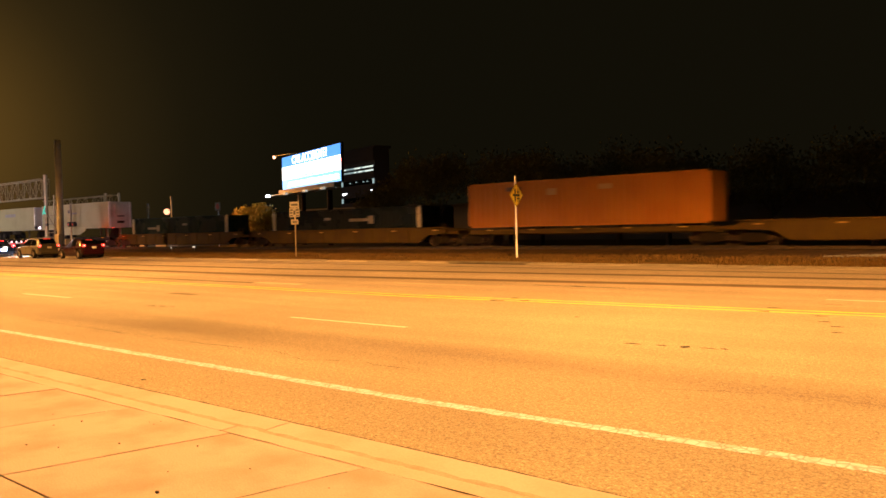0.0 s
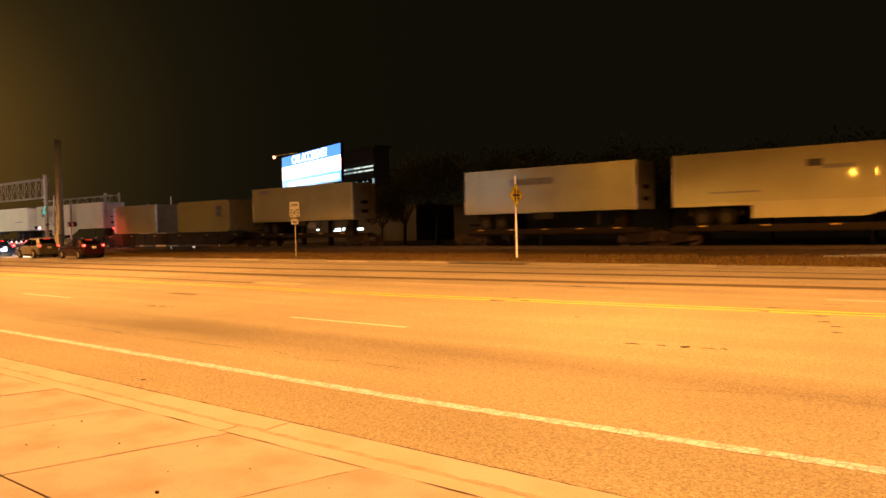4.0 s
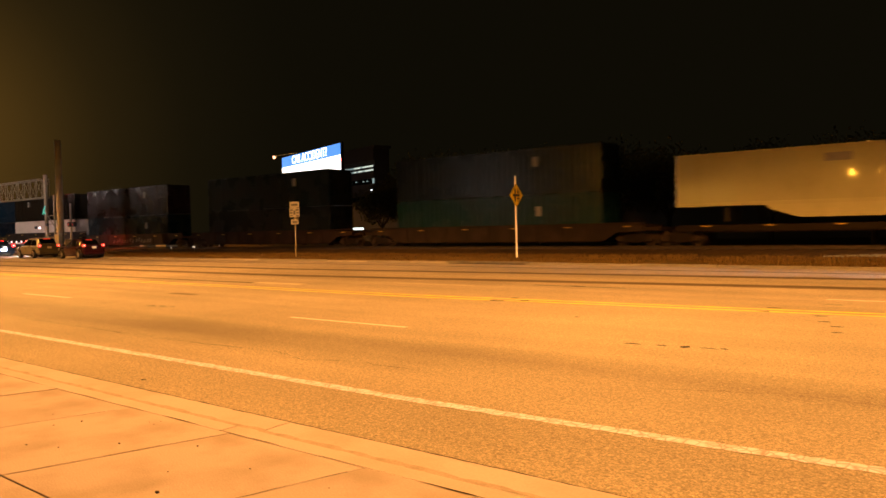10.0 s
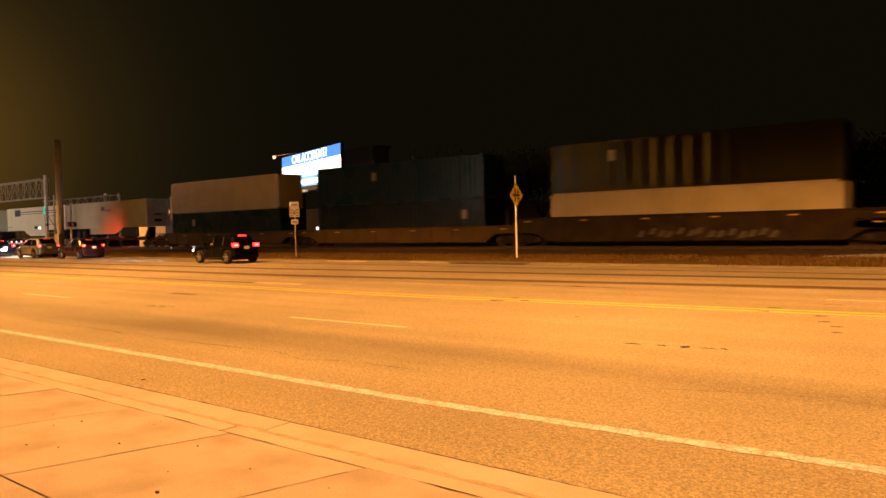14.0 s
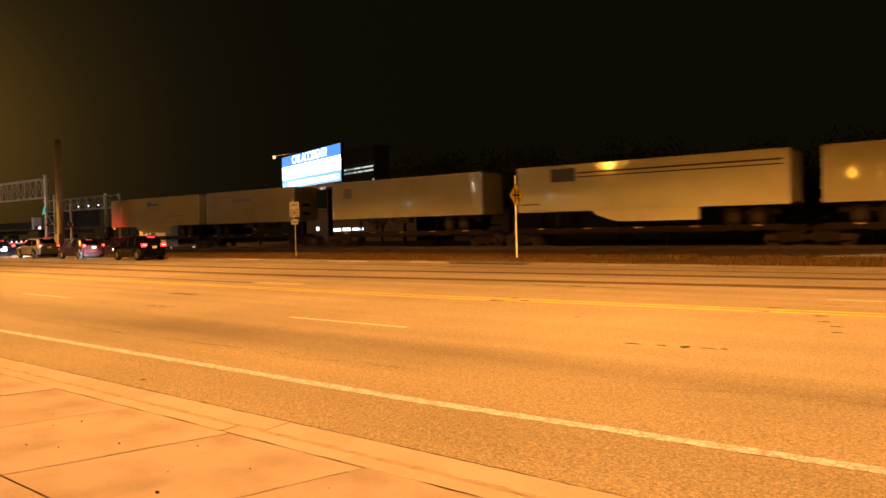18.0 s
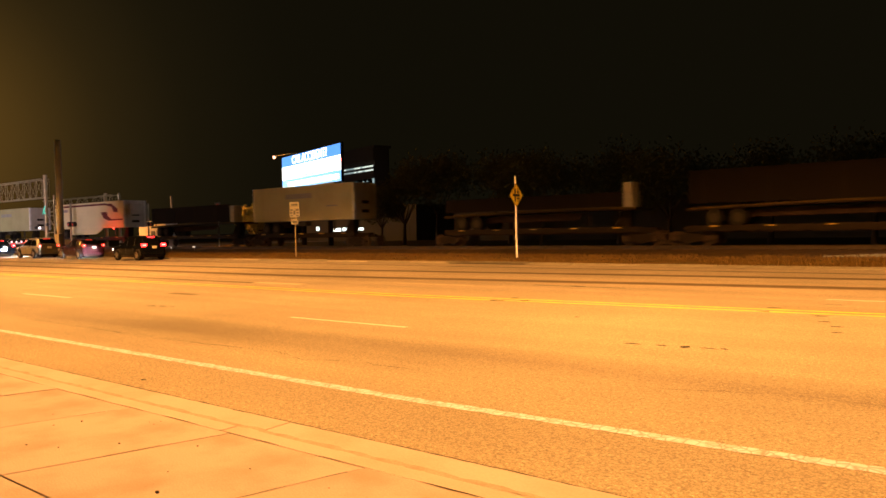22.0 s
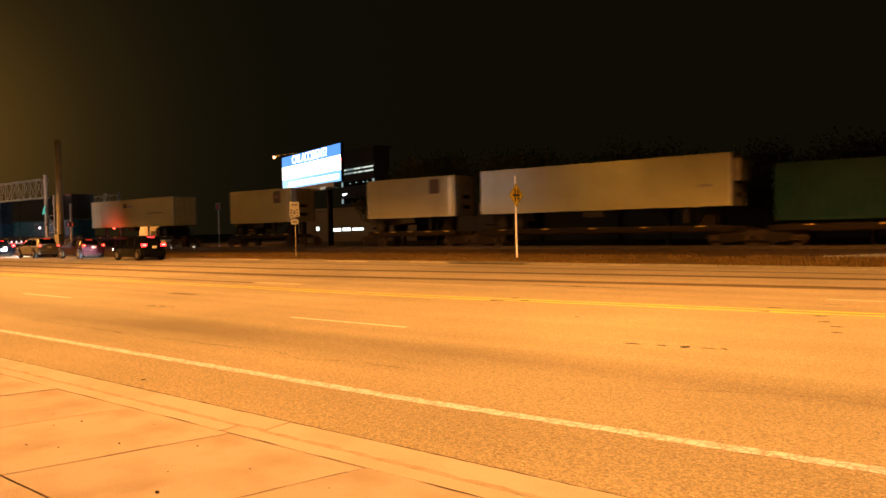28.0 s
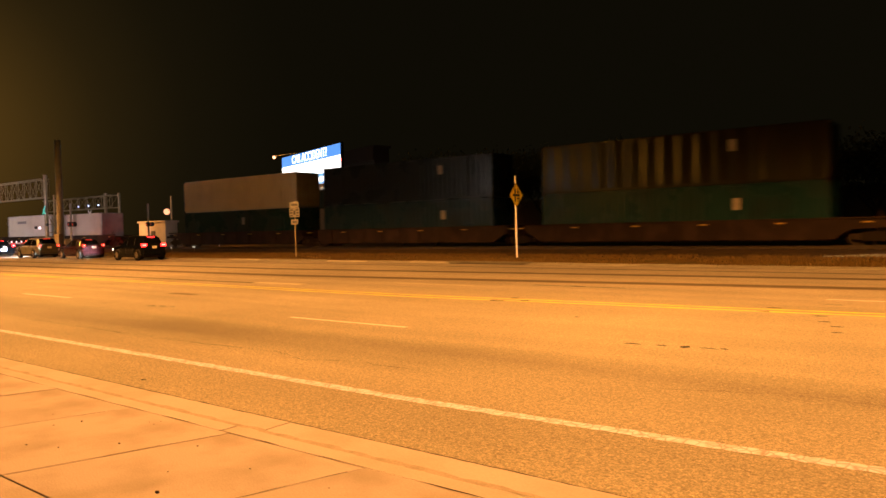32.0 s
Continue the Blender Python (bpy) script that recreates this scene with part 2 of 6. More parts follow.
TGREY = mat("grey_trailer_skin", (0.42, 0.395, 0.245), 0.24, 0.0, 0.06, 0.5, 5, 0.02, (0.25, 0.225, 0.11), 0.4, spread=0.08, rspan=0.05)
TTAN = mat("tan_container_skin", (0.50, 0.44, 0.33), 0.5, 0.0, 0.06, 0.5, 12, 0.03, (0.26, 0.20, 0.14), 0.45)
NOSE = mat("trailer_nose", (0.36, 0.33, 0.29), 0.5, 0.1, 0.1, 1.0, 20, 0.05, (0.16, 0.13, 0.1), 0.5)
ALU = mat("aluminium_rail", (0.62, 0.60, 0.57), 0.35, 0.8, 0.08, 2, 40, 0.03)
CORANGE = mat("orange_container_paint", (0.40, 0.155, 0.012), 0.5, 0, 0.07, 0.5, 12, 0.04, (0.3, 0.09, 0.010), 0.45, spec=0.25)
CBLUE = mat("blue_container_paint", (0.008, 0.026, 0.044), 0.28, 0, 0.12, 0.5, 12, 0.04, (0.012, 0.010, 0.007), 0.6, spec=0.15)
CTEAL = mat("teal_container_paint", (0.006, 0.034, 0.038), 0.28, 0, 0.12, 0.5, 12, 0.04, (0.012, 0.010, 0.007), 0.6, spec=0.15)
CNAVY = mat("navy_container_paint", (0.007, 0.013, 0.020), 0.28, 0, 0.15, 0.5, 12, 0.04, (0.012, 0.010, 0.007), 0.6, spec=0.15)
CDARK = mat("dark_container_paint", (0.006, 0.014, 0.018), 0.28, 0, 0.15, 0.5, 12, 0.04, (0.012, 0.010, 0.007), 0.6, spec=0.15)
CGLOSS = mat("glossy_dark_container_paint", (0.014, 0.011, 0.006), 0.20, 0, 0.2, 0.5, 12, 0.02, (0.02, 0.012, 0.006), 0.6, spec=0.13, rspan=0.04)
CRED = mat("dark_red_container_paint", (0.020, 0.009, 0.006), 0.28, 0, 0.15, 0.5, 12, 0.04, (0.012, 0.010, 0.007), 0.6, spec=0.15)
PLACARD = mat("pale_panel", (0.50, 0.48, 0.42), 0.5, 0, 0.1, 3, 40, 0.02)
PLACARDDIM = mat("dull_placard", (0.30, 0.285, 0.24), 0.5, 0, 0.1, 3, 40, 0.02)
INK = mat("dark_lettering", (0.05, 0.045, 0.06), 0.5, 0, 0.1, 3, 40, 0)
INKRED = mat("maroon_stripe", (0.10, 0.014, 0.014), 0.45, 0, 0.1, 3, 40, 0, spec=0.12)
INKORANGE = mat("orange_lettering", (0.42, 0.27, 0.08), 0.5, 0, 0.1, 3, 40, 0)
INKBROWN = mat("brown_logo", (0.10, 0.055, 0.03), 0.5, 0, 0.1, 3, 40, 0)
FADEDINK = mat("faded_spray_paint", (0.085, 0.076, 0.058), 0.7, 0, 0.3, 3, 40, 0)
INKGREY = mat("grey_lettering", (0.24, 0.23, 0.24), 0.5, 0, 0.1, 3, 40, 0)
INKTAN = mat("tan_lettering", (0.17, 0.12, 0.055), 0.5, 0, 0.1, 3, 40, 0)
LEAF = mat("leaf", (0.085, 0.085, 0.022), 0.55, 0, 0.35, 0.8, 7, 0, (0.03, 0.035, 0.012), 0.5)
# yellow of the lamplight is put into this leaf colour
LEAFWARM = mat("lamplit_leaf", (0.26, 0.20, 0.02), 0.55, 0, 0.35, 0.8, 7, 0, (0.14, 0.10, 0.012), 0.5)
BARK = mat("bark", (0.07, 0.05, 0.035), 0.9, 0, 0.3, 2, 20, 0.4)
WALLDARK = mat("stucco_wall", (0.085, 0.078, 0.066), 0.85, 0, 0.1, 0.4, 10, 0.1, (0.12, 0.10, 0.08), 0.4)
WALLPALE = mat("pale_stucco", (0.62, 0.54, 0.42), 0.8, 0, 0.1, 0.6, 14, 0.1, (0.3, 0.24, 0.17), 0.4)


TINT = glass("tinted_glass", (0.0025, 0.0025, 0.0025), 0.03)
LIGHTCAST = glass("lamp_lens", (0.5, 0.5, 0.5), 0.1)
RIM = mat("alloy_wheel", (0.42, 0.40, 0.36), 0.3, 0.9, 0.1, 6, 50, 0.03)
CHROME = mat("chrome", (0.6, 0.6, 0.6), 0.15, 1.0, 0.05, 6, 50, 0)
TAIL = glow("tail_lamp_lit", (1.0, 0.016, 0.016), 11.0, (0.3, 0.01, 0.01))
TAILDIM = glow("tail_lamp_dim", (1.0, 0.05, 0.02), 1.2, (0.3, 0.01, 0.01))
TAILOFF = mat("tail_lamp_lens", (0.25, 0.012, 0.01), 0.2, 0, 0.05, 6, 50, 0)
TAILCORE = glow("tail_lamp_bulb", (1.0, 0.10, 0.08), 8.0)
AMBER = glow("amber_lamp", (1.0, 0.50, 0.10), 3.0)
BEAM = glow("headlight_beam", (0.95, 0.97, 1.0), 1800000.0)
HEAD = glow("headlamp_lit", (0.97, 0.97, 1.0), 11.0)
TRIM = mat("dull_grey_steel", (0.045, 0.038, 0.028), 0.7, 0.2, 0.2, 3, 40, 0.05, spec=0.1)
PLATE = mat("number_plate", (0.62, 0.60, 0.52), 0.4, 0, 0.05, 6, 60, 0)


def paint(name, colour, rough=0.28, gloss=0.2, shine=0.2):
    return mat(name, colour, rough, 0.0, 0.04, 1.0, 30, 0.0, tuple(c * 0.6 for c in colour), 0.25, coat=gloss, spec=shine)

# ---- street lamps beside the near pavement ----
def street_lamp(x, y, z, reach, rim):
    """A cut-off lantern: the rim of its bowl shades everything near the horizon."""
    t = thing("street_lamp", "tall concrete street lamp with a glowing sodium lantern", "street lamp", "street lamps along the pavement", m=pose(x, y, 0))
    part("pole", rod(bmnew(), (0, 0, 0), (0, 0, z + 0.9), 0.15, 0.09, 14), POLEWOOD, t)
    part("base_plate", box(bmnew(), -0.25, 0.25, -0.25, 0.25, 0, 0.06, 0.01), DARKSTEEL, t)
    part("arm", rod(bmnew(), (0, 0, z + 0.8), (0, reach, z + 0.25), 0.06, 0.035), GALV, t)
    n = 40
    rings = [[(r * math.cos(k * math.tau / n), reach + r * math.sin(k * math.tau / n), z + h) for k in range(n)] for r, h in ((0.10, 0.24), (0.36, 0.18), (BOWL, 0.05), (BOWL, -rim), (BOWL - 0.01, -rim), (BOWL - 0.01, 0.04), (0.34, 0.16), (0.09, 0.21))]
    part("lantern_bowl", loft(bmnew(), rings), DARKSTEEL, t)
    bm = bmnew()
    bmesh.ops.create_uvsphere(bm, u_segments=12, v_segments=8, radius=0.05, matrix=Matrix.Translation((0, reach, z + 0.12)))
    part("bulb", bm, glow("sodium_bulb", SODIUM, 60), t, "glowing sodium bulb")
    return t


def loft(bm, rings, caps=True):
    """Skin through rings of equal point count, closed at both ends if capped."""
    vs = [[bm.verts.new(p) for p in r] for r in rings]
    for a, b in zip(vs, vs[1:]):
        for i in range(len(a)):
            j = (i + 1) % len(a)
            bm.faces.new((a[i], a[j], b[j], b[i]))
    if caps:
        bm.faces.new(vs[0][::-1])
        bm.faces.new(vs[-1])
    return bm


BOWL = 0.44
for sx, sy, sz, reach, power in ((-5.0, -1.5, 15.0, 13.8, 57000), (-12.9, 0.0, 6.1, 2.0, 550), (-37.8, 0.0, 8.7, 1.2, 3000), (-36.0, 0.6, 14.0, 14.6, 46500), (-73.0, 0.6, 12.0, 12.4, 58000), (43.0, 0.6, 12.0, 12.4, 50000)):
    street_lamp(sx, sy, sz, reach, -0.04 if reach < 5 else 0.226 if sx == -36.0 else 0.197)
    lamp("sodium_lamp", "POINT", (sx, sy + reach, sz), (sx, sy + reach, 0), power, SODIUM if reach > 5 else GOLD, 0.06)

# pale floodlight of the yard across the street
FLOODGLOW = glow("floodlight_glass", (0.82, 0.90, 1.0), 38.0)


def flood_pole(x, y, z):
    t = thing("flood_lamp", "floodlight on a steel pole beside the pavement", "flood lamp", "flood lamps", m=pose(x, y, 0))
    part("pole", rod(bmnew(), (0, -0.8, 0), (0, -0.8, z + 0.4), 0.10, 0.07, 12), GALV, t)
    part("arm", rod(bmnew(), (0, -0.8, z + 0.3), (0, -0.2, z + 0.3), 0.04), GALV, t)
    part("head", box(bmnew(), -0.3, 0.3, -0.55, -0.25, z - 0.1, z + 0.35, 0.03), DARKSTEEL, t)
    part("lens", box(bmnew(), -0.24, 0.24, -0.252, -0.235, z - 0.02, z + 0.27, 0.006), FLOODGLOW, t, "glowing white floodlight glass")


for fx, fz in ((-67.9, 5.1), (-53.4, 7.0), (-45.0, 5.1)):
    flood_pole(fx, 2.2, fz)
lamp("yard_lamp", "SPOT", (-67.9, 2.2, 5.2), (-92, 40, 3), 27000, (1.0, 0.69, 0.77), 0.25, 44, 1.0)
lamp("yard_lamp", "SPOT", (-53.4, 2.2, 7.1), (-34, 40, 4), 1900, (1.0, 0.88, 0.80), 0.10, 54, 1.0)
# unseen pale fill, added to whiten the train near the crossing
lamp("crossing_fill", "SPOT", (-108, 26, 10.5), (-92, 38, 0), 4500, (1.0, 0.82, 0.72), 0.25, 150, 0.5)

# ---- ground ----
def sheet(name, x0, x1, y0, y1, z, material, label, kind="structure", category="ground", thick=0.3):
    bm = box(bmnew(), x0, x1, y0, y1, z - thick, z)
    return tagged(part(name, bm, material), label, category, "", kind)


sheet("ground", -2500, 2500, -2500, 2500, -0.12, FARGROUND, "dark open ground reaching the horizon", thick=1.0)
road = sheet("road", -900, 900, 4.10, 27.55, 0.0, ASPHALT, "wide worn asphalt highway under sodium light", category="road", thick=0.1)
sheet("verge", -900, 900, 27.75, 36.8, 0.03, DIRT, "rough soil and grass verge beside the tracks", category="verge", thick=0.14)
sheet("back_lot", -900, 900, 45.6, 140, 0.02, DIRT, "dark rough ground behind the tracks", category="ground", thick=0.13)
sheet("crossing_road", -112, -88, 27.8, 140, 0.05, ASPHALT, "side street over the level crossing", category="road", thick=0.05)


def gutter():
    g = thing("kerb", "pale concrete kerb and gutter beside the road", "kerb", kind="structure")
    L = 6.10
    bm = prism(bmnew(), [(3.40, -0.1), (3.40, 0.10), (3.56, 0.10), (3.62, 0.035), (3.80, 0.004), (4.10, 0.012), (4.10, -0.1)], 0.006, L - 0.006)
    m = Matrix(((0, 1, 0, 0), (1, 0, 0, 0), (0, 0, 1, 0), (0, 0, 0, 1)))
    bmesh.ops.transform(bm, matrix=m, verts=bm.verts)
    first = part("kerb_stone", bm, KERB, g, at=pose(-4.98, 0, 0))
    for i in range(-8, 5):
        if i:
            share("kerb_stone", first, g, pose(-4.98 + L * i, 0, 0))
    return g


gutter()


def pavement():
    p = thing("pavement", "concrete pavement of square slabs with open joints", "pavement", kind="structure")
    W, skew = 1.46, 0.40
    bm = bmnew()
    lo, hi = 1.93, 3.397
    for z in (-0.05, 0.10):
        for x, y in ((0.005, lo), (W - 0.005, lo), (W - 0.005 + skew, hi), (0.005 + skew, hi)):
            bm.verts.new((x, y, z))
    bm.verts.ensure_lookup_table()
    v = bm.verts
    for f in ((0, 3, 2, 1), (4, 5, 6, 7), (0, 1, 5, 4), (1, 2, 6, 5), (2, 3, 7, 6), (3, 0, 4, 7)):
        bm.faces.new([v[i] for i in f])
    top = [e for e in bm.edges if all(q.co.z > 0 for q in e.verts)]
    bmesh.ops.bevel(bm, geom=top, offset=0.003, segments=1, affect="EDGES")
    first = part("slab", bm, CONCRETE, p, at=pose(-5.25, 0, 0))
    for i in range(-22, 16):
        if i:
            share("slab", first, p, pose(-5.25 + W * i, 0, random.uniform(-0.003, 0.003)))
    part("bedding", box(bmnew(), -40, 20, 1.9, 3.40, -0.1, 0.075), DIRT, p)
    return p


pavement()
sheet("back_verge", -900, 900, -40, 1.925, 0.092, CONCRETE, "worn concrete strip behind the pavement", category="pavement", thick=0.2)


def far_kerb():
    g = thing("far_kerb", "low worn concrete kerb along the grass verge", "kerb", kind="structure")
    bm = prism(bmnew(), [(27.52, -0.1), (27.52, 0.01), (27.60, 0.09), (27.78, 0.10), (27.78, -0.1)], 0.01, 2.99)
    bmesh.ops.transform(bm, matrix=Matrix(((0, 1, 0, 0), (1, 0, 0, 0), (0, 0, 1, 0), (0, 0, 0, 1))), verts=bm.verts)
    first = part("kerb_stone", bm, OLDKERB, g, at=pose(-3, 0, 0))
    for i in range(-28, 10):
        if i:
            share("kerb_stone", first, g, pose(-3 + 3 * i, 0, random.uniform(-0.03, 0.0)))


far_kerb()
for ix, iw in ((-19.4, 4.2),):
    t = thing("drain_inlet", "dark drain slot set in the far kerb", "drain")
    part("slot", box(bmnew(), ix - iw / 2, ix + iw / 2, 27.47, 27.56, 0.004, 0.03, 0.008), TAR, t)
    part("lid", box(bmnew(), ix - iw / 2 - 0.2, ix + iw / 2 + 0.2, 27.53, 27.95, 0.076, 0.108, 0.01), OLDKERB, t)

# ---- road markings ----
def strip(name, x0, x1, y, w, material, label, y2=None, wobble=0.0, z=0.004, category="road marking", step=0.5, bow=None):
    """A painted band along the road, with worn uneven edges."""
    bm = bmnew()
    n = max(2, int((x1 - x0) / step))
    rows = []
    for i in range(n + 1):
        x = x0 + (x1 - x0) * i / n
        c = y + ((y2 - y) * i / n if y2 is not None else 0)
        if bow:
            c += max(0.0, min(x, 8.0) - bow[0]) * bow[1]
        rows.append([bm.verts.new((x, c + s * w / 2 + random.uniform(-wobble, wobble), z)) for s in (-1, 1)])
    for a, b in zip(rows, rows[1:]):
        bm.faces.new((a[0], b[0], b[1], a[1]))
    ob = part(name, bm, material)
    return tagged(ob, label, category, "", "structure")


strip("edge_line", -200, 200, 5.345, 0.15, WHITE_LINE, "worn white edge line on the asphalt", wobble=0.012, step=0.07, bow=(-4.6, 0.045))
for k in range(-8, 6):
    strip("lane_dash", -11.2 + 12.05 * k, -8.22 + 12.05 * k, 9.30, 0.11, DASH_LINE, "worn white lane dash on the asphalt", wobble=0.006)
for y in (13.62, 14.02):
    strip("centre_line", -200, 200, y, 0.12, YELLOW_LINE, "faded yellow centre line on the asphalt", wobble=0.015, step=0.4, bow=(-12.0, 0.075))
# painted shade line where the kerb steps down to the gutter
strip("kerb_shade_line", -45, 30, 3.79, 0.07, KERBSHADE, "painted shade line at the foot of the kerb", wobble=0.022, step=0.1, z=0.0125, category="road dirt")
strip("gutter_seam", -45, 30, 4.105, 0.013, TAR, "thin dark seam between gutter and asphalt", wobble=0.007, step=0.12, z=0.0135, category="road seam")
SEAMS = ((18.25, 0.9, -22.0, 0.095), (18.25, 0.48, -22.0, 0.095), (21.5, 0.8, -26.0, 0.075), (21.5, 0.45, -26.0, 0.075), (25.4, 0.3, 0.0, 0.0))
strip("turn_arrow", -20.1, -17.8, 15.3, 0.42, PALE_PATCH, "worn white turn arrow on the asphalt", wobble=0.05)
strip("lane_dash", -3.3, 0.2, 17.0, 0.11, DASH_LINE, "worn white lane dash on the asphalt", wobble=0.006)
strip("lane_dash", -15.4, -12.4, 17.0, 0.11, PALE_PATCH, "almost worn-off white lane dash", wobble=0.01)
for y, w, bend, slope in SEAMS:
    tone, high = (DARKSEAM, 0.0045) if w < 0.5 else (SEAM, 0.003)
    strip("tar_seam", -200, 30, y, w, tone, "dark tar seam along the far lanes", wobble=0.05, category="road seam", z=high, bow=(bend, slope))
strip("tar_seam", -60, -19.9, 15.1, 0.40, SEAM, "faint dark seam beside the centre lines", wobble=0.05, category="road seam", z=0.003)
strip("road_patch", -18.9, -17.7, 11.45, 0.32, SEAM, "dark square patch in the asphalt", wobble=0.04, category="road patch")
strip("road_patch", -11.0, -8.2, 17.9, 0.12, TAR, "thin dark repair in the asphalt", wobble=0.03, category="road patch")


def crack(points, w, label="thin dark crack in the asphalt", z=0.005, sway=1.0, name="crack"):
    bm = bmnew()
    prev = None
    pts = [Vector((*p, 0)) for p in points]
    fine = []
    for a, b in zip(pts, pts[1:]):
        n = max(2, int((b - a).length / 0.12))
        for i in range(n):
            q = a.lerp(b, i / n)
            fine.append(q + Vector((sway * 0.3 * noise.noise(q * 5), sway * (0.07 * noise.noise(q * 1.7) + 0.03 * noise.noise(q * 7)), 0)) if sway < 1 else q + Vector((0, 0.07 * noise.noise(q * 1.7) + 0.03 * noise.noise(q * 7), 0)))
    for i, q in enumerate(fine):
        ww = w * max(0.0, 0.36 + 1.4 * noise.noise(q * 3.1))
        side = Vector((ww / 2 + 0.001, 0, 0)) if abs(pts[-1].y - pts[0].y) > abs(pts[-1].x - pts[0].x) else Vector((0, ww / 2 + 0.001, 0))
        cur = (bm.verts.new((q.x - side.x, q.y - side.y, z)), bm.verts.new((q.x + side.x, q.y + side.y, z)))
        if prev:
            bm.faces.new((prev[0], cur[0], cur[1], prev[1]))
        prev = cur
    return tagged(part(name, bm, TAR), label, "road crack", "", "structure")


crack([(-16, 6.45), (-13.85, 6.39), (-12.4, 6.37), (-10.1, 6.37), (-8.2, 6.48), (-7.3, 6.31), (-6.4, 6.54), (-5.4, 6.5)], 0.024)
crack([(-3.4, 6.95), (-2.7, 7.14), (-1.85, 7.41), (-0.98, 7.42), (1.2, 7.5)], 0.014)
crack([(-16.3, 9.08), (-15.2, 9.16)], 0.07)
crack([(-9.6, 13.7), (-9.1, 13.75)], 0.12)
crack([(-4.1, 14.2), (-3.6, 14.3)], 0.14)
crack([(-3.3, 15.9), (-2.7, 16.0)], 0.1)
for i in range(-10, 4):
    crack([(-5.25 + 1.46 * i, 1.93), (-4.85 + 1.46 * i, 3.39)], 0.009, "dark dirt in an open pavement joint", 0.1055, 0.05, "joint_dirt")
crack([(-19, 3.397), (2, 3.397)], 0.010, "dark dirt along the kerb joint", 0.1055, 0.05, "joint_dirt")


def stain(x, y, rx, ry, material=TAR):
    bm = bmnew()
    vs = []
    for i in range(14):
        a = i * math.tau / 14
        k = random.uniform(0.7, 1.25)
        vs.append(bm.verts.new((x + rx * k * math.cos(a), y + ry * k * math.sin(a), 0.0045)))
    bm.faces.new(vs)
    return tagged(part("road_stain", bm, material), "small dark stain on the asphalt", "road stain", "", "structure")


for x, y, rx, ry in ((-4.29, 9.57, 0.12, 0.05), (-3.91, 9.63, 0.09, 0.035), (-3.58, 9.66, 0.07, 0.10), (-3.3, 9.70, 0.12, 0.03), (-3.1, 9.75, 0.06, 0.04), (-8.8, 13.97, 0.12, 0.08),
                     (-9.37, 14.4, 0.1, 0.1), (-3.78, 14.9, 0.15, 0.06), (-2.6, 13.2, 0.12, 0.06), (-6.4, 11.9, 0.05, 0.05), (-2.2, 12.0, 0.08, 0.05), (-7.9, 4.4, 0.04, 0.03), (-15.95, 9.20, 0.10, 0.06), (-15.65, 9.26, 0.14, 0.05), (-15.3, 9.30, 0.07, 0.04), (-2.83, 13.96, 0.12, 0.06), (-2.33, 12.66, 0.10, 0.05), (-9.65, 18.0, 0.25, 0.07)):
    stain(x, y, rx, ry)


def litter(x, y, r):
    bm = bmnew()
    bmesh.ops.create_icosphere(bm, subdivisions=1, radius=r, matrix=Matrix.Translation((x, y, 0.10 + r * 0.4)) @ Matrix.Diagonal((1.3, 0.8, 0.5, 1)))
    for v in bm.verts:
        v.co += Vector([random.uniform(-r, r) * 0.2 for _ in range(3)])
    return tagged(part("leaf_litter", bm, BARK), "small dry leaf lying on the pavement", "litter", "litter on the pavement")


for x, y, r in ((-4.1, 2.35, 0.035), (-3.42, 2.62, 0.03), (-5.3, 2.75, 0.02), (-6.2, 2.9, 0.025), (-4.75, 3.05, 0.016), (-4.0, 2.95, 0.014), (-5.6, 3.2, 0.014), (-3.3, 3.0, 0.012), (-4.4, 2.6, 0.012)):
    litter(x, y, r * 0.5)
for k in range(14):
    litter(random.uniform(-7.5, -2.2), random.uniform(2.1, 3.3), random.uniform(0.004, 0.008))


# ---- track ----
def track_bed():
    b = thing("track_bed", "dark stone ballast bed under a railway track", "track bed", kind="structure")
    bm = prism(bmnew(), [(36.8, -0.1), (36.8, 0.04), (38.9, 0.22), (43.4, 0.22), (45.6, 0.04), (45.6, -0.1)], -860, 760)
    bmesh.ops.transform(bm, matrix=Matrix(((0, 1, 0, 0), (1, 0, 0, 0), (0, 0, 1, 0), (0, 0, 0, 1))), verts=bm.verts)
    part("ballast", bm, BALLAST, b)
    for s in (-0.755, 0.755):
        bm = bmnew()
        for y0, y1, z0, z1 in ((-0.07, 0.07, 0.24, 0.27), (-0.012, 0.012, 0.265, 0.385), (-0.036, 0.036, 0.38, RAIL)):
            box(bm, -860, 760, TRACK + s + y0, TRACK + s + y1, z0, z1)
        part("rail", bm, RAILSTEEL, b)
    first = part("sleeper", box(bmnew(), -0.11, 0.11, TRACK - 1.3, TRACK + 1.3, 0.10, 0.245, 0.01), SLEEPER, b, at=pose(-110, 0, 0))
    for i in range(1, 200):
        share("sleeper", first, b, pose(-110 + i * 0.58, 0, 0))


track_bed()

# ---- the train: rail cars ----
MOVERS = []


def ride(ob, x0):
    """A thing that rolls with the train; x0 is its rear end at the start."""
    MOVERS.append((ob, [(0.0, pose(x0, SIDE, 0)), (32.0, pose(x0 + TRAIN_SPEED * 32, SIDE, 0))]))
    return ob


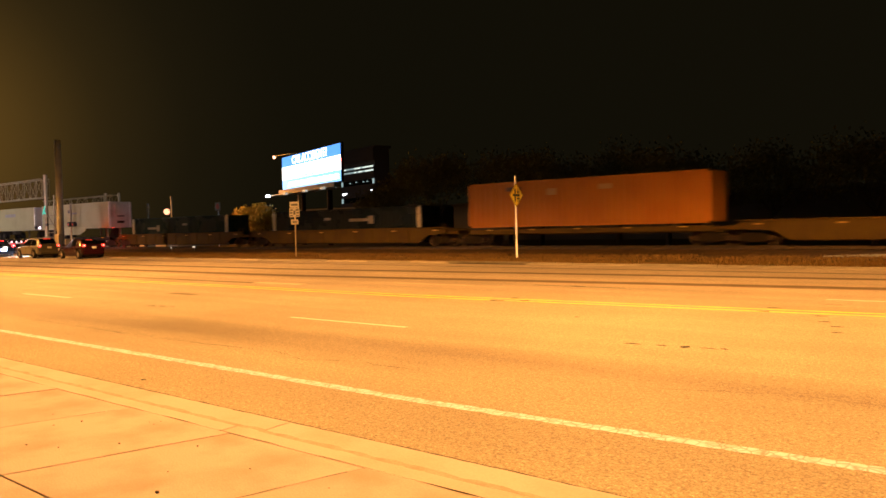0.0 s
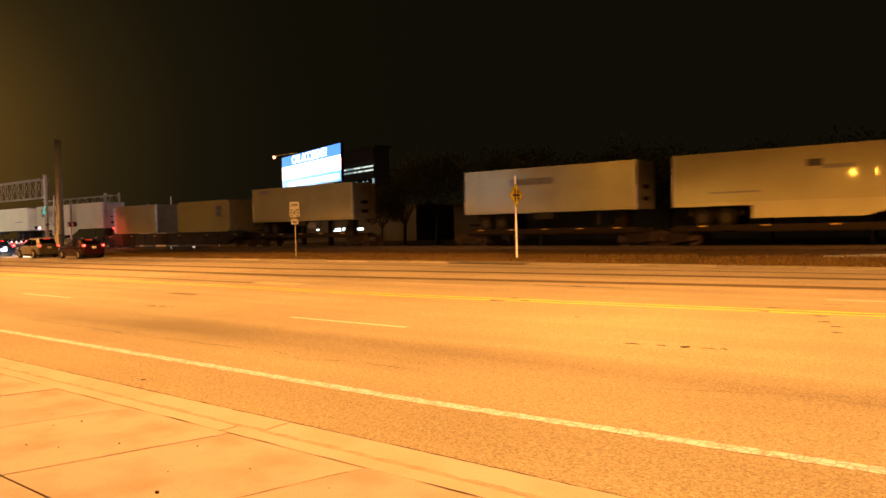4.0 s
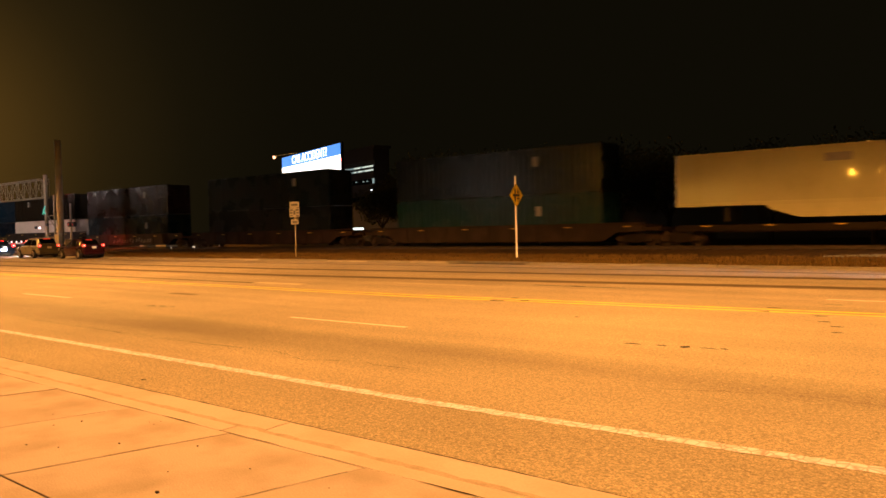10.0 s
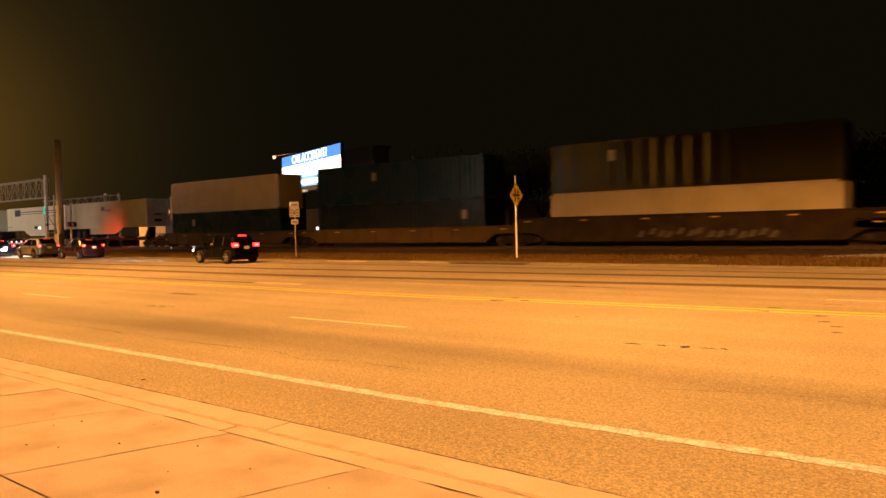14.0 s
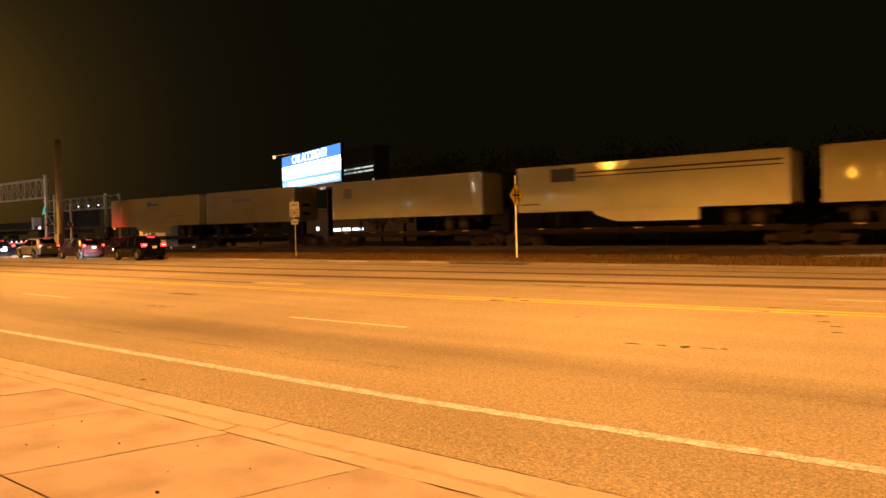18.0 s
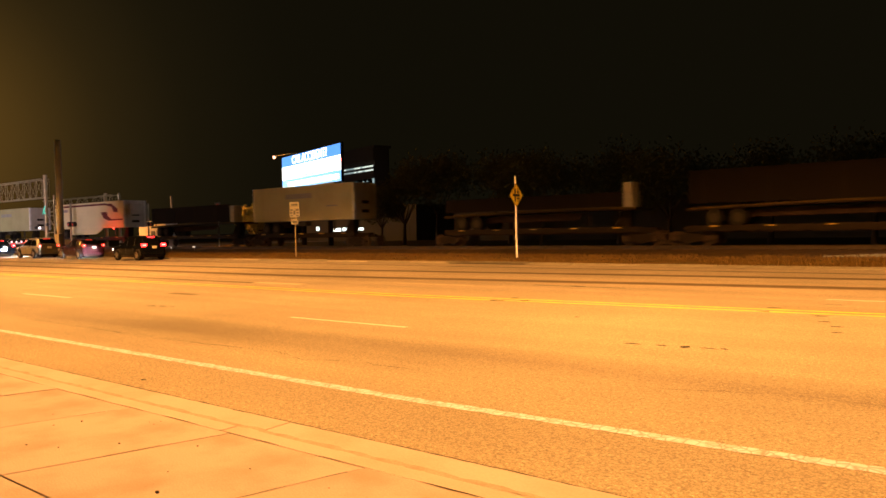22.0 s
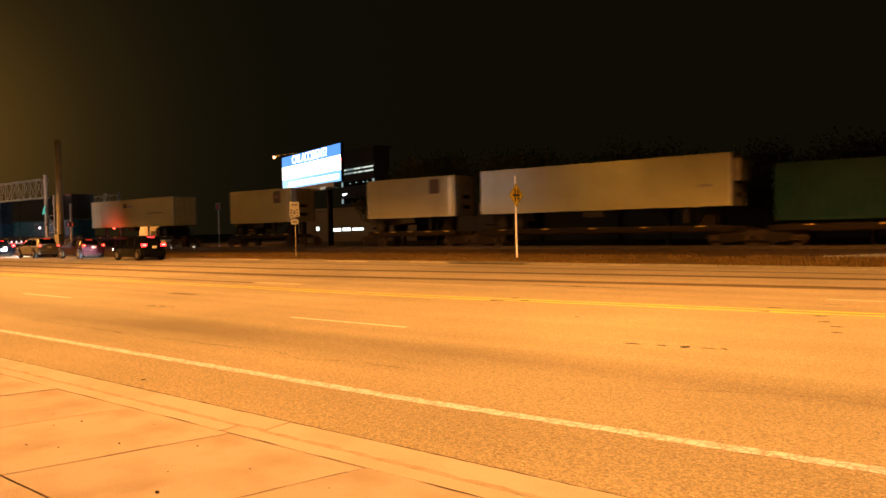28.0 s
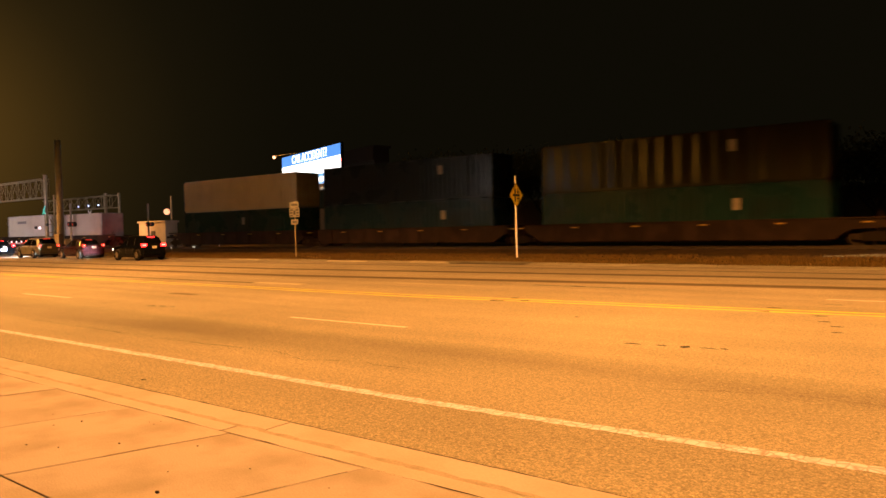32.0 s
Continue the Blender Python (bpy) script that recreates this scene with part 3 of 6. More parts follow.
def bogie(parent, x):
    t = part("bogie", prism(bmnew(), [(-1.15, RAIL + 0.33), (-0.9, RAIL + 0.55), (-0.35, RAIL + 0.72), (0.35, RAIL + 0.72), (0.9, RAIL + 0.55), (1.15, RAIL + 0.33), (0.8, RAIL + 0.30), (0.3, RAIL + 0.2), (-0.3, RAIL + 0.2), (-0.8, RAIL + 0.30)], 0.26, 0.38), DARKSTEEL, parent, at=pose(x, 0, 0))
    for wx in (-0.88, 0.88):
        for wy in (0.50, 2.02):
            bm = rod(bmnew(), (wx, wy, RAIL + 0.42), (wx, wy + 0.12, RAIL + 0.42), 0.42, sides=20)
            rod(bm, (wx, wy - 0.03, RAIL + 0.42), (wx, wy, RAIL + 0.42), 0.16, sides=12)
            part("wheel", bm, RUST, t, smooth=False)
    for bx in (-1.05, 0.71):
        part("axle_box", box(bmnew(), bx, bx + 0.34, 0.2, 0.3, RAIL + 0.28, RAIL + 0.56, 0.02), RUST, t)
    return t


def spine_car(x0, L, colour):
    """A low skeleton car that carries a road trailer."""
    t = thing("spine_car", "low dark skeleton rail car carrying a road trailer", "rail car", "rail cars of the train")
    part("centre_sill", box(bmnew(), -0.6, L + 0.6, 1.05, 1.55, RAIL + 0.72, RAIL + 1.05, 0.02), colour, t)
    part("side_sill", box(bmnew(), 0.0, L, 0.02, 0.14, RAIL + 0.80, RAIL + 1.12, 0.02), colour, t)
    for i in range(6):
        x = L * (i + 0.5) / 6
        part("cross_bearer", box(bmnew(), x - 0.12, x + 0.12, 0.14, 2.46, RAIL + 0.82, RAIL + 1.02, 0.02), colour, t)
    part("hitch", prism(bmnew(), [(L - 2.2, RAIL + 1.05), (L - 1.4, RAIL + 2.1), (L - 1.0, RAIL + 2.1), (L - 1.1, RAIL + 1.05)], 1.0, 1.6), DARKSTEEL, t)
    n = 5
    first = part("marker", box(bmnew(), -0.22, 0.22, 0.004, 0.019, RAIL + 1.03, RAIL + 1.10), REFLECT, t, at=pose(L * 0.5 / n, 0, 0))
    for i in range(1, n):
        share("marker", first, t, pose(L * (i + 0.5) / n, 0, 0))
    bogie(t, 0.1)
    bogie(t, L - 0.1)
    part("coupler", box(bmnew(), L + 0.6, L + 1.1, 1.2, 1.4, RAIL + 0.72, RAIL + 0.92, 0.03), DARKSTEEL, t)
    return ride(t, x0)


def well_car(x0, L, colour, top=1.72, graffiti=False):
    """A deep-well container car."""
    t = thing("well_car", "weathered deep well car carrying shipping containers", "rail car", "rail cars of the train")
    e = 2.6
    side = [(-e, 1.30), (-e, top - 0.10), (-0.5, top), (L + 0.5, top), (L + e, top - 0.10), (L + e, 1.30), (L + 0.9, 1.22), (L + 0.1, RAIL + 0.30), (-0.1, RAIL + 0.30), (-0.9, 1.22)]
    part("well_side", prism(bmnew(), side, -0.10, 0.0), colour, t)
    part("well_side", prism(bmnew(), side, 2.62, 2.72), colour, t)
    part("top_rail", box(bmnew(), -e, L + e, -0.16, 0.02, top - 0.02, top + 0.07, 0.015), colour, t)
    part("well_floor", box(bmnew(), 0, L, 0.0, 2.62, RAIL + 0.24, RAIL + 0.32), DARKSTEEL, t)
    for x0_, x1_ in ((-e - 0.9, -0.1), (L + 0.1, L + e + 0.9)):
        part("end_platform", box(bmnew(), x0_, x1_, 0.1, 2.5, 1.28, 1.50, 0.02), colour, t)
    n = 9
    first = part("rib", box(bmnew(), -0.05, 0.05, -0.14, -0.1, RAIL + 0.36, top - 0.02, 0.01), colour, t, at=pose(L / n / 2, 0, 0))
    for i in range(1, n):
        share("rib", first, t, pose(L * (i + 0.5) / n, 0, 0))
    mk = part("marker", box(bmnew(), -0.22, 0.22, -0.152, -0.141, top - 0.20, top - 0.13), REFLECT, t, at=pose(-1.6, 0, 0))
    for i in range(1, 6):
        share("marker", mk, t, pose(-1.6 + (L + 3.2) * i / 5, 0, 0))
    bogie(t, -1.9)
    bogie(t, L + 1.9)
    for lx in (L + 2.1, L + 2.5):
        part("ladder_rail", box(bmnew(), lx, lx + 0.04, -0.14, -0.1, 0.8, 2.1), colour, t)
    if graffiti:
        bm = bmnew()
        for k in range(14):
            gx = L * 0.35 + k * 0.55 + random.uniform(-0.1, 0.1)
            gz = random.uniform(1.0, 1.25)
            prism(bm, [(gx, gz - 0.18), (gx + 0.3, gz + 0.22), (gx + 0.5, gz + 0.16), (gx + 0.34, gz - 0.15)], -0.153, -0.142)
        part("graffiti", bm, FADEDINK, t, "faded pale graffiti")["kind"] = "stuff"
    return ride(t, x0)


# ---- the train: trailers and containers ----
W53, W40, W28 = 16.15, 12.19, 8.25


def ribbed(bm, L, y, z0, z1, pitch, depth):
    """A side wall with vertical ribs."""
    n = int(L / pitch)
    prof = []
    for i in range(n):
        a = i * L / n
        w = L / n
        prof += [(a, 0), (a + 0.45 * w, 0), (a + 0.55 * w, depth), (a + 0.9 * w, depth)]
    prof.append((L, 0))
    lo = [bm.verts.new((x, y + d, z0)) for x, d in prof]
    hi = [bm.verts.new((x, y + d, z1)) for x, d in prof]
    for i in range(len(prof) - 1):
        bm.faces.new((lo[i], lo[i + 1], hi[i + 1], hi[i]))


def wavy(bm, L, y, z0, z1, pitch, depth):
    """A side wall rolled into shallow round waves."""
    n = int(L / pitch) * 8
    lo, hi = [], []
    for i in range(n + 1):
        d = depth * math.sin(i * math.pi / 4) + 0.3 * depth * math.sin(i * 0.61)
        lo.append(bm.verts.new((L * i / n, y + d, z0)))
        hi.append(bm.verts.new((L * i / n, y + d, z1)))
    for i in range(n):
        bm.faces.new((lo[i], lo[i + 1], hi[i + 1], hi[i]))


def bars(parent, items):
    """Lettering and stripes on a flank: unreadable writing as bars. Each item: x, z, width, height, material."""
    for x, z, w, h, m in items:
        part("lettering", box(bmnew(), x, x + w, -0.018, -0.012, z, z + h), m, parent)


def trailer(x0, L, skin, label, front="R", skirt=None, marks=(), z0=2.54, z1=5.37, nose=NOSE, group="road trailers on the train"):
    """A box trailer. front: the end that has the king pin; the axles are at the other."""
    t = thing("box_trailer", label, "trailer", group)
    bm = bmnew()
    ribbed(bm, L - 0.16, 0, z0 + 0.16, z1 - 0.08, 1.22, 0.003)
    for v in bm.verts:
        v.co.x += 0.08
    part("side_panel", bm, skin, t)
    part("box", box(bmnew(), 0.03, L - 0.03, 0.03, 2.56, z0 + 0.02, z1 - 0.01), nose, t)
    part("bottom_rail", box(bmnew(), 0, L, -0.012, 0.04, z0, z0 + 0.17, 0.01), skin, t)
    part("top_rail", box(bmnew(), 0, L, -0.010, 0.05, z1 - 0.09, z1, 0.01), skin, t)
    for a, b in ((0, 0.09), (L - 0.09, L)):
        part("corner_post", rod(bmnew(), ((a + b) / 2, 0.055, z0), ((a + b) / 2, 0.055, z1), 0.068, sides=16), ALU, t, smooth=True).data.set_sharp_from_angle(angle=radians(50))
    s = 1 if front == "R" else -1
    ends = lambda u: u if front == "R" else L - u          # u counts from the axle end
    ex = ends(L) + s * 0.006
    for fy in (0.1, 2.3):
        part("end_post", box(bmnew(), min(ex, ex - s * 0.03), max(ex, ex - s * 0.03), fy, fy + 0.1, z0, z1), ALU, t)
    if L == W28:
        # polished wrap-around corner of the nose
        arc = [(L - 0.52 + 0.56 * math.sin(k * math.pi / 20), 0.545 - 0.56 * math.cos(k * math.pi / 20)) for k in range(11)]
        bm = bmnew()
        loft(bm, [[(x, y, z) for x, y in arc] + [(L - 0.05, 0.5, z), (L - 0.5, 0.05, z)] for z in (z0 + 0.17, z1 - 0.09)])
        part("nose_corner", bm, ALU, t, "polished metal nose corner", smooth=True).data.set_sharp_from_angle(angle=radians(40))
    if front == "R" and L > 13:
        part("cooling_unit", box(bmnew(), L + 0.01, L + 0.34, 0.5, 2.1, z1 - 1.5, z1 - 0.3, 0.06), nose, t)
    if front == "L":
        for k, (y0, y1) in enumerate(((0.12, 1.27), (1.29, 2.44))):
            d = part("door", box(bmnew(), L - 0.02, L + 0.012, y0, y1, z0 + 0.1, z1 - 0.12, 0.008), skin, t)
            for yy in (y0 + 0.3, y0 + 0.85):
                part("lock_rod", rod(bmnew(), (L + 0.03, yy, z0 + 0.12), (L + 0.03, yy, z1 - 0.15), 0.018, sides=6), ALU, d)
        for yy in (0.2, 2.3):
            part("tail_lamp", box(bmnew(), L - 0.01, L + 0.02, yy, yy + 0.12, z0 - 0.12, z0 - 0.02, 0.005), TAILOFF, t)
    else:
        for zz in (z0 + 0.5, z0 + 1.2):
            part("nose_vent", box(bmnew(), L + 0.002, L + 0.02, 0.9, 1.7, zz, zz + 0.25, 0.005), DARKSTEEL, t)
    # tandem axles
    a0 = 1.0 if L > 10 else 0.6
    for k in range(2 if L > 10 else 1):
        ax = ends(a0 + 0.6 + 1.25 * k)
        bm = rod(bmnew(), (ax, 0.06, z0 - 0.62), (ax, 0.58, z0 - 0.62), 0.50, sides=22)
        wheel = part("wheel", bm, RUBBER, t)
        part("rim", rod(bmnew(), (ax, 0.03, z0 - 0.62), (ax, 0.08, z0 - 0.62), 0.27, 0.27, 16), TRIM, wheel)
        bm = rod(bmnew(), (ax, 2.0, z0 - 0.62), (ax, 2.52, z0 - 0.62), 0.50, sides=22)
        part("wheel", bm, RUBBER, t)
    u0, u1 = sorted((ends(a0 - 0.4), ends(a0 + 2.6)))
    part("axle_frame", box(bmnew(), u0, u1, 0.6, 1.95, z0 - 0.5, z0 - 0.02, 0.03), DARKSTEEL, t)
    g = ends(L - 2.6)
    part("landing_leg", box(bmnew(), g - 0.09, g + 0.09, 0.35, 0.5, z0 - 0.85, z0, 0.02), TRIM, t)
    part("landing_leg", box(bmnew(), g - 0.09, g + 0.09, 2.1, 2.25, z0 - 0.85, z0, 0.02), TRIM, t)
    b0, b1 = sorted((ends(0.0), ends(0.12)))
    part("rear_guard", box(bmnew(), b0, b1, 0.4, 2.2, z0 - 0.75, z0 - 0.65, 0.02), DARKSTEEL, t)
    if skirt:
        a, b = sorted((ends(skirt[0]), ends(skirt[1])))
        cut = 1.4
        if front == "R":
            o = [(a, z0 - 0.68), (a, z0), (b, z0), (b - cut * 0.2, z0 - 0.25), (b - cut, z0 - 0.62), (b - cut - 0.3, z0 - 0.68)]
        else:
            o = [(b, z0 - 0.68), (b, z0), (a, z0), (a + cut * 0.2, z0 - 0.25), (a + cut, z0 - 0.62), (a + cut + 0.3, z0 - 0.68)]
        part("side_skirt", prism(bmnew(), o, 0.0, 0.04), skin, t)
    else:
        m = L * 0.55
        part("spare_rack", box(bmnew(), m - 1.4, m - 0.1, 0.1, 0.7, z0 - 0.42, z0 - 0.03, 0.05), TRIM, t)
    bars(t, marks)
    return ride(t, x0)


def container(x0, L, z0, H, skin, label, marks=(), posts=None, end=None):
    t = thing("shipping_container", label, "container", "containers on the train")
    bm = bmnew()
    if skin == CGLOSS:
        wavy(bm, L - 0.24, 0.045, z0 + 0.15, z0 + H - 0.1, 0.95, 0.018)
    else:
        ribbed(bm, L - 0.24, 0.03, z0 + 0.15, z0 + H - 0.1, 0.40, 0.045)
    for v in bm.verts:
        v.co.x += 0.12
    part("side_panel", bm, skin, t, smooth=skin == CGLOSS)
    part("shell", box(bmnew(), 0.04, L - 0.04, 0.09, 2.54, z0 + 0.05, z0 + H - 0.02), end or skin, t)
    part("bottom_rail", box(bmnew(), 0, L, 0.0, 0.08, z0, z0 + 0.16, 0.012), skin, t)
    part("top_rail", box(bmnew(), 0, L, 0.0, 0.08, z0 + H - 0.11, z0 + H, 0.012), skin, t)
    xs = [0, L - 0.16] + ([2.0, L - 2.16] if L > 15 and not posts else [])
    for x in xs:
        part("corner_post", box(bmnew(), x, x + (0.35 if posts and x in (0, L - 0.16) else 0.16), -0.006, 0.1, z0, z0 + H, 0.012), posts or skin, t)
    for x in (L + 0.0,):
        for yy in (0.62, 1.05, 1.5, 1.95):
            part("lock_rod", rod(bmnew(), (x, yy, z0 + 0.1), (x, yy, z0 + H - 0.1), 0.022, sides=6), end or skin, t)
    part("door", box(bmnew(), L - 0.04, L - 0.005, 0.1, 2.5, z0 + 0.1, z0 + H - 0.1, 0.01), end or skin, t)
    for x in (0.0, L - 0.18):
        for z in (z0 - 0.004, z0 + H - 0.12):
            part("corner_casting", box(bmnew(), x, x + 0.18, -0.012, 0.16, z, z + 0.12, 0.01), DARKSTEEL, t)
    bars(t, marks)
    return ride(t, x0)


BOARD = mat("black_board", (0.011, 0.008, 0.0055), 0.8, 0, 0.3, 0.6, 14, 0.05, (0.016, 0.011, 0.007), 0.5, spec=0.08)


def flatbed(x0, L, headboard=True, rise=0.95):
    """An empty flatbed trailer with a bulkhead and low dark sides."""
    z = 2.62
    t = thing("flatbed_trailer", "empty flatbed trailer with a pale front bulkhead", "trailer", "flatbed trailers on the train")
    n = 16
    lo, hi = [], []
    for i in range(n + 1):
        u = i / n
        lo.append((L * u, z - 0.30 + 0.10 * math.sin(math.pi * u) + 0.18 * u))
        hi.append((L * u, z - 0.16 + 0.10 * math.sin(math.pi * u) + 0.18 * u))
    part("deck", prism(bmnew(), lo + hi[::-1], 0.0, 2.55), DARKSTEEL, t)
    part("side_rail", prism(bmnew(), [(x, zz + 0.09) for x, zz in lo] + [(x, zz + 0.03) for x, zz in hi[::-1]], -0.02, 0.0), WELLYELLOW, t)
    if headboard:
        part("bulkhead", box(bmnew(), L - 0.75, L - 0.15, 0.0, 0.9, z + 0.05, z + 1.5, 0.05), PLACARDDIM, t, "pale upright bulkhead")
    for x in (0.8, 4.2, 7.6, 11.0):
        part("stake", box(bmnew(), x, x + 0.08, 0.0, 0.08, z - 0.1, z + rise - 0.05, 0.01), DARKSTEEL, t)
    part("side_board", box(bmnew(), 0.1, L - 0.7, 0.03, 0.06, z + 0.1, z + rise, 0.01), BOARD, t)
    part("main_beam", prism(bmnew(), [(1.0, z - 0.3), (L - 3.5, z - 0.2), (L - 4.2, z - 0.62), (2.5, z - 0.68)], 0.7, 0.85), WELLRED, t)
    for ax in (1.4, 2.65):
        w = part("wheel", rod(bmnew(), (ax, 0.06, z - 0.68), (ax, 0.58, z - 0.68), 0.48, sides=22), RUBBER, t)
        part("rim", rod(bmnew(), (ax, 0.03, z - 0.68), (ax, 0.08, z - 0.68), 0.27, 0.27, 16), TRIM, w)
        part("wheel", rod(bmnew(), (ax, 1.97, z - 0.68), (ax, 2.49, z - 0.68), 0.48, sides=22), RUBBER, t)
    part("landing_leg", box(bmnew(), L - 3.2, L - 3.05, 0.4, 0.5, z - 1.0, z - 0.2, 0.02), DARKSTEEL, t)
    return ride(t, x0)


BOT = RAIL + 0.33


def stack(x0, low, high, car, wl="", wh="", posts_low=None, marks_low=(), marks_high=(), graffiti=False, Lh=W53, end_low=None, end_high=None, top=1.72):
    well_car(x0, W53, car, top, graffiti)
    container(x0, W53, BOT, 2.9, low, wl, marks_low, posts_low, end_low)
    if high:
        container(x0, Lh, BOT + 2.92, 2.9, high, wh, marks_high, None, end_high)


def swoosh(t):
    """The curved maroon emblem near a trailer's nose."""
    for o in ([(11.9, 5.12), (13.6, 5.12), (14.9, 4.55), (15.0, 4.15), (14.1, 4.2), (13.7, 4.75), (12.2, 5.0)],
              [(11.3, 4.25), (12.6, 4.25), (12.9, 3.75), (13.6, 3.45), (15.9, 3.45), (15.9, 3.3), (12.9, 3.3), (11.9, 3.6)]):
        part("emblem", prism(bmnew(), o, -0.02, -0.013), INKRED, t, "maroon curved emblem")


def placard(u, z):
    return (u, z, 0.42, 0.62, PLACARDDIM)


# from the front of the train to its rear
well_car(-9.3, W53, WELLYELLOW)
spine_car(-29.4, W53, WELLYELLOW)
container(-29.4, W53, 1.66, 2.9, CORANGE, "bright orange ribbed shipping container with small markings", [(3.0, 3.95, 1.1, 0.26, INKBROWN), (6.0, 3.6, 0.7, 0.4, INKORANGE), (9.5, 3.8, 0.9, 0.3, INKORANGE)])
well_car(-50.0, W53, WELLYELLOW)
container(-50.0, W53, 0.74, 2.6, CNAVY, "dark blue shipping container with pale corner posts and a pale arrow", [(9.2, 2.35, 2.0, 0.22, INKGREY), (11.2, 2.15, 0.6, 0.6, INKGREY), (6.4, 2.5, 0.7, 0.2, INKGREY)], PLACARD)
well_car(-72.7, W53, WELLYELLOW)
container(-72.7, W53, 0.74, 2.6, CBLUE, "dark teal-blue shipping container with pale corner posts and an arrow", [(3.0, 2.2, 1.7, 0.22, INKGREY), (4.7, 2.0, 0.5, 0.6, INKGREY), (9.2, 2.5, 0.8, 0.2, INKGREY)], PLACARD, CBLUE)
for x0, L, skin, label, front, skirt, marks in (
    (-93.6, W53, TWHITE, "white box trailer with a side skirt and a small dark logo", "R", (4.2, 11.0), [(6.8, 4.35, 0.7, 0.35, INK), (7.5, 4.2, 1.4, 0.2, INKGREY), (2.0, 3.2, 2.6, 0.09, INKGREY)]),
    (-107.9, W40, TGREY, "grey-white box trailer with faded lettering", "R", None, [(3.6, 4.3, 3.2, 0.4, INKGREY)]),
    (-130.8, W40, TGREY, "plain white box trailer on a rail car", "R", None, [(1.0, 4.9, 1.2, 0.3, INKGREY)]),
    (-173.2, W53, TWHITE, "white box trailer with a dark square logo and large lettering", "R", (4.0, 10.6), [(1.35, 4.08, 1.15, 0.98, INKBROWN), (2.7, 4.02, 3.8, 0.10, INKTAN), (2.7, 4.90, 3.8, 0.06, INKTAN)] + [(2.72 + 0.56 * k, 4.18, 0.43, 0.62, INKTAN) for k in range(7)]),
    (-192.0, W53, TCLEAN, "clean white box trailer with an orange block of lettering", "L", None, [(1.2, 4.5, 3.6, 0.75, INKORANGE), (12.5, 3.55, 2.2, 0.12, INKGREY)]),
    (-210.7, W53, TWHITE, "white box trailer with a side skirt and a small logo", "L", (4.4, 11.5), [(7.4, 4.55, 1.2, 0.4, INKGREY), (13.0, 3.8, 2.6, 0.1, INKGREY)]),
    (-359.8, W53, TWHITE, "white box trailer with a side skirt and a small bird logo", "R", (4.4, 11.4), [(7.0, 4.4, 0.7, 0.4, INK), (7.7, 4.3, 1.5, 0.22, INKGREY)]),
    (-377.4, W53, TCLEAN, "clean white box trailer with two dark stripes and a dark logo", "L", (4.6, 11.0), [(2.4, 4.35, 1.7, 0.8, INK), (4.2, 4.78, 11.6, 0.10, INK), (4.2, 4.55, 11.6, 0.07, INK), (0.2, 3.0, 1.4, 0.07, INK)]),
    (-394.5, 14.3, TWHITE, "white box trailer with a small dark emblem", "L", None, [(1.3, 4.1, 0.8, 0.75, INKGREY), (1.45, 4.25, 0.5, 0.3, TWHITE)]),
    (-411.3, W40, TGREY, "white box trailer with faded lettering", "R", None, [(3.8, 4.35, 2.8, 0.35, INKGREY)]),
    (-428.8, W53, TWHITE, "white box trailer with a side skirt and a dark round logo", "L", (4.6, 11.3), [(7.2, 4.5, 0.7, 0.45, INK), (7.9, 4.55, 1.4, 0.18, INK), (10.5, 3.4, 3.4, 0.08, INKGREY)]),
    (-482.6, W40, TGREY, "white box trailer with grey block lettering", "R", None, [(4.3, 4.35, 3.2, 0.4, INKGREY), (9.2, 3.6, 1.2, 0.12, INKGREY)]),
    (-520.6, W53, TCLEAN, "clean white box trailer with a maroon stripe and curved emblem", "R", (4.4, 11.6), [(0.3, 4.98, 12.2, 0.22, INKRED), (1.5, 4.45, 2.2, 0.3, INKGREY), ]),
    (-539.4, W40, TGREY, "grey-white box trailer with faded lettering", "R", None, [(3.8, 4.35, 3.2, 0.4, INKGREY)]),
    (-575.8, W53, TGREY, "plain white long box trailer", "R", None, [(14.4, 3.6, 0.8, 0.15, INKGREY)]),
    (-586.2, W28, TGREY, "short grey-white box trailer with a shield logo", "R", None, [(6.0, 4.1, 0.9, 1.0, INKBROWN)]),
    (-603.2, W28, TWHITE, "short white box trailer with a brown shield logo", "R", None, [(6.0, 4.1, 0.9, 1.0, INKBROWN), (5.9, 4.5, 1.1, 0.25, INKORANGE)]),
    (-628.6, W53, TWHITE, "white box trailer with a small dark winged logo", "L", None, [(6.8, 4.5, 0.7, 0.45, INK), (7.5, 4.55, 1.3, 0.2, INKGREY), (11.5, 3.8, 2.8, 0.09, INK)]),
):
    spine_car(x0, L, DARKSTEEL)
    if L == W28:
        trailer(x0, L, skin, label, front, skirt, marks, 2.50, 5.30)
    else:
        made = trailer(x0, L, skin, label, front, skirt, marks)
        if x0 == -520.6:
            swoosh(made)
        if x0 == -130.8:
            part("fuel_tank", rod(bmnew(), (7.0, 0.30, 2.12), (8.0, 0.30, 2.12), 0.28, sides=20), ALU, made, "polished metal fuel tank", smooth=True).data.set_sharp_from_angle(angle=radians(40))
well_car(-153.6, 18.8, WELLBROWN)
well_car(-729.6, 25.2, WELLBROWN)
container(-713.1, W28, 1.58, 2.62, TPINK, "short white container in a long well car", [], ALU, NOSE)
container(-729.2, W40, 1.58, 2.78, TPINK, "white container at the end of the train", [(3.0, 3.4, 2.6, 0.3, INKGREY)], ALU, NOSE)
container(-142.5, W28, 1.84, 2.86, TWHITE, "short white container with a brown shield logo in a well car", [(6.3, 3.2, 0.8, 0.95, INKBROWN), (6.2, 3.6, 1.0, 0.22, INKORANGE)], None, NOSE)
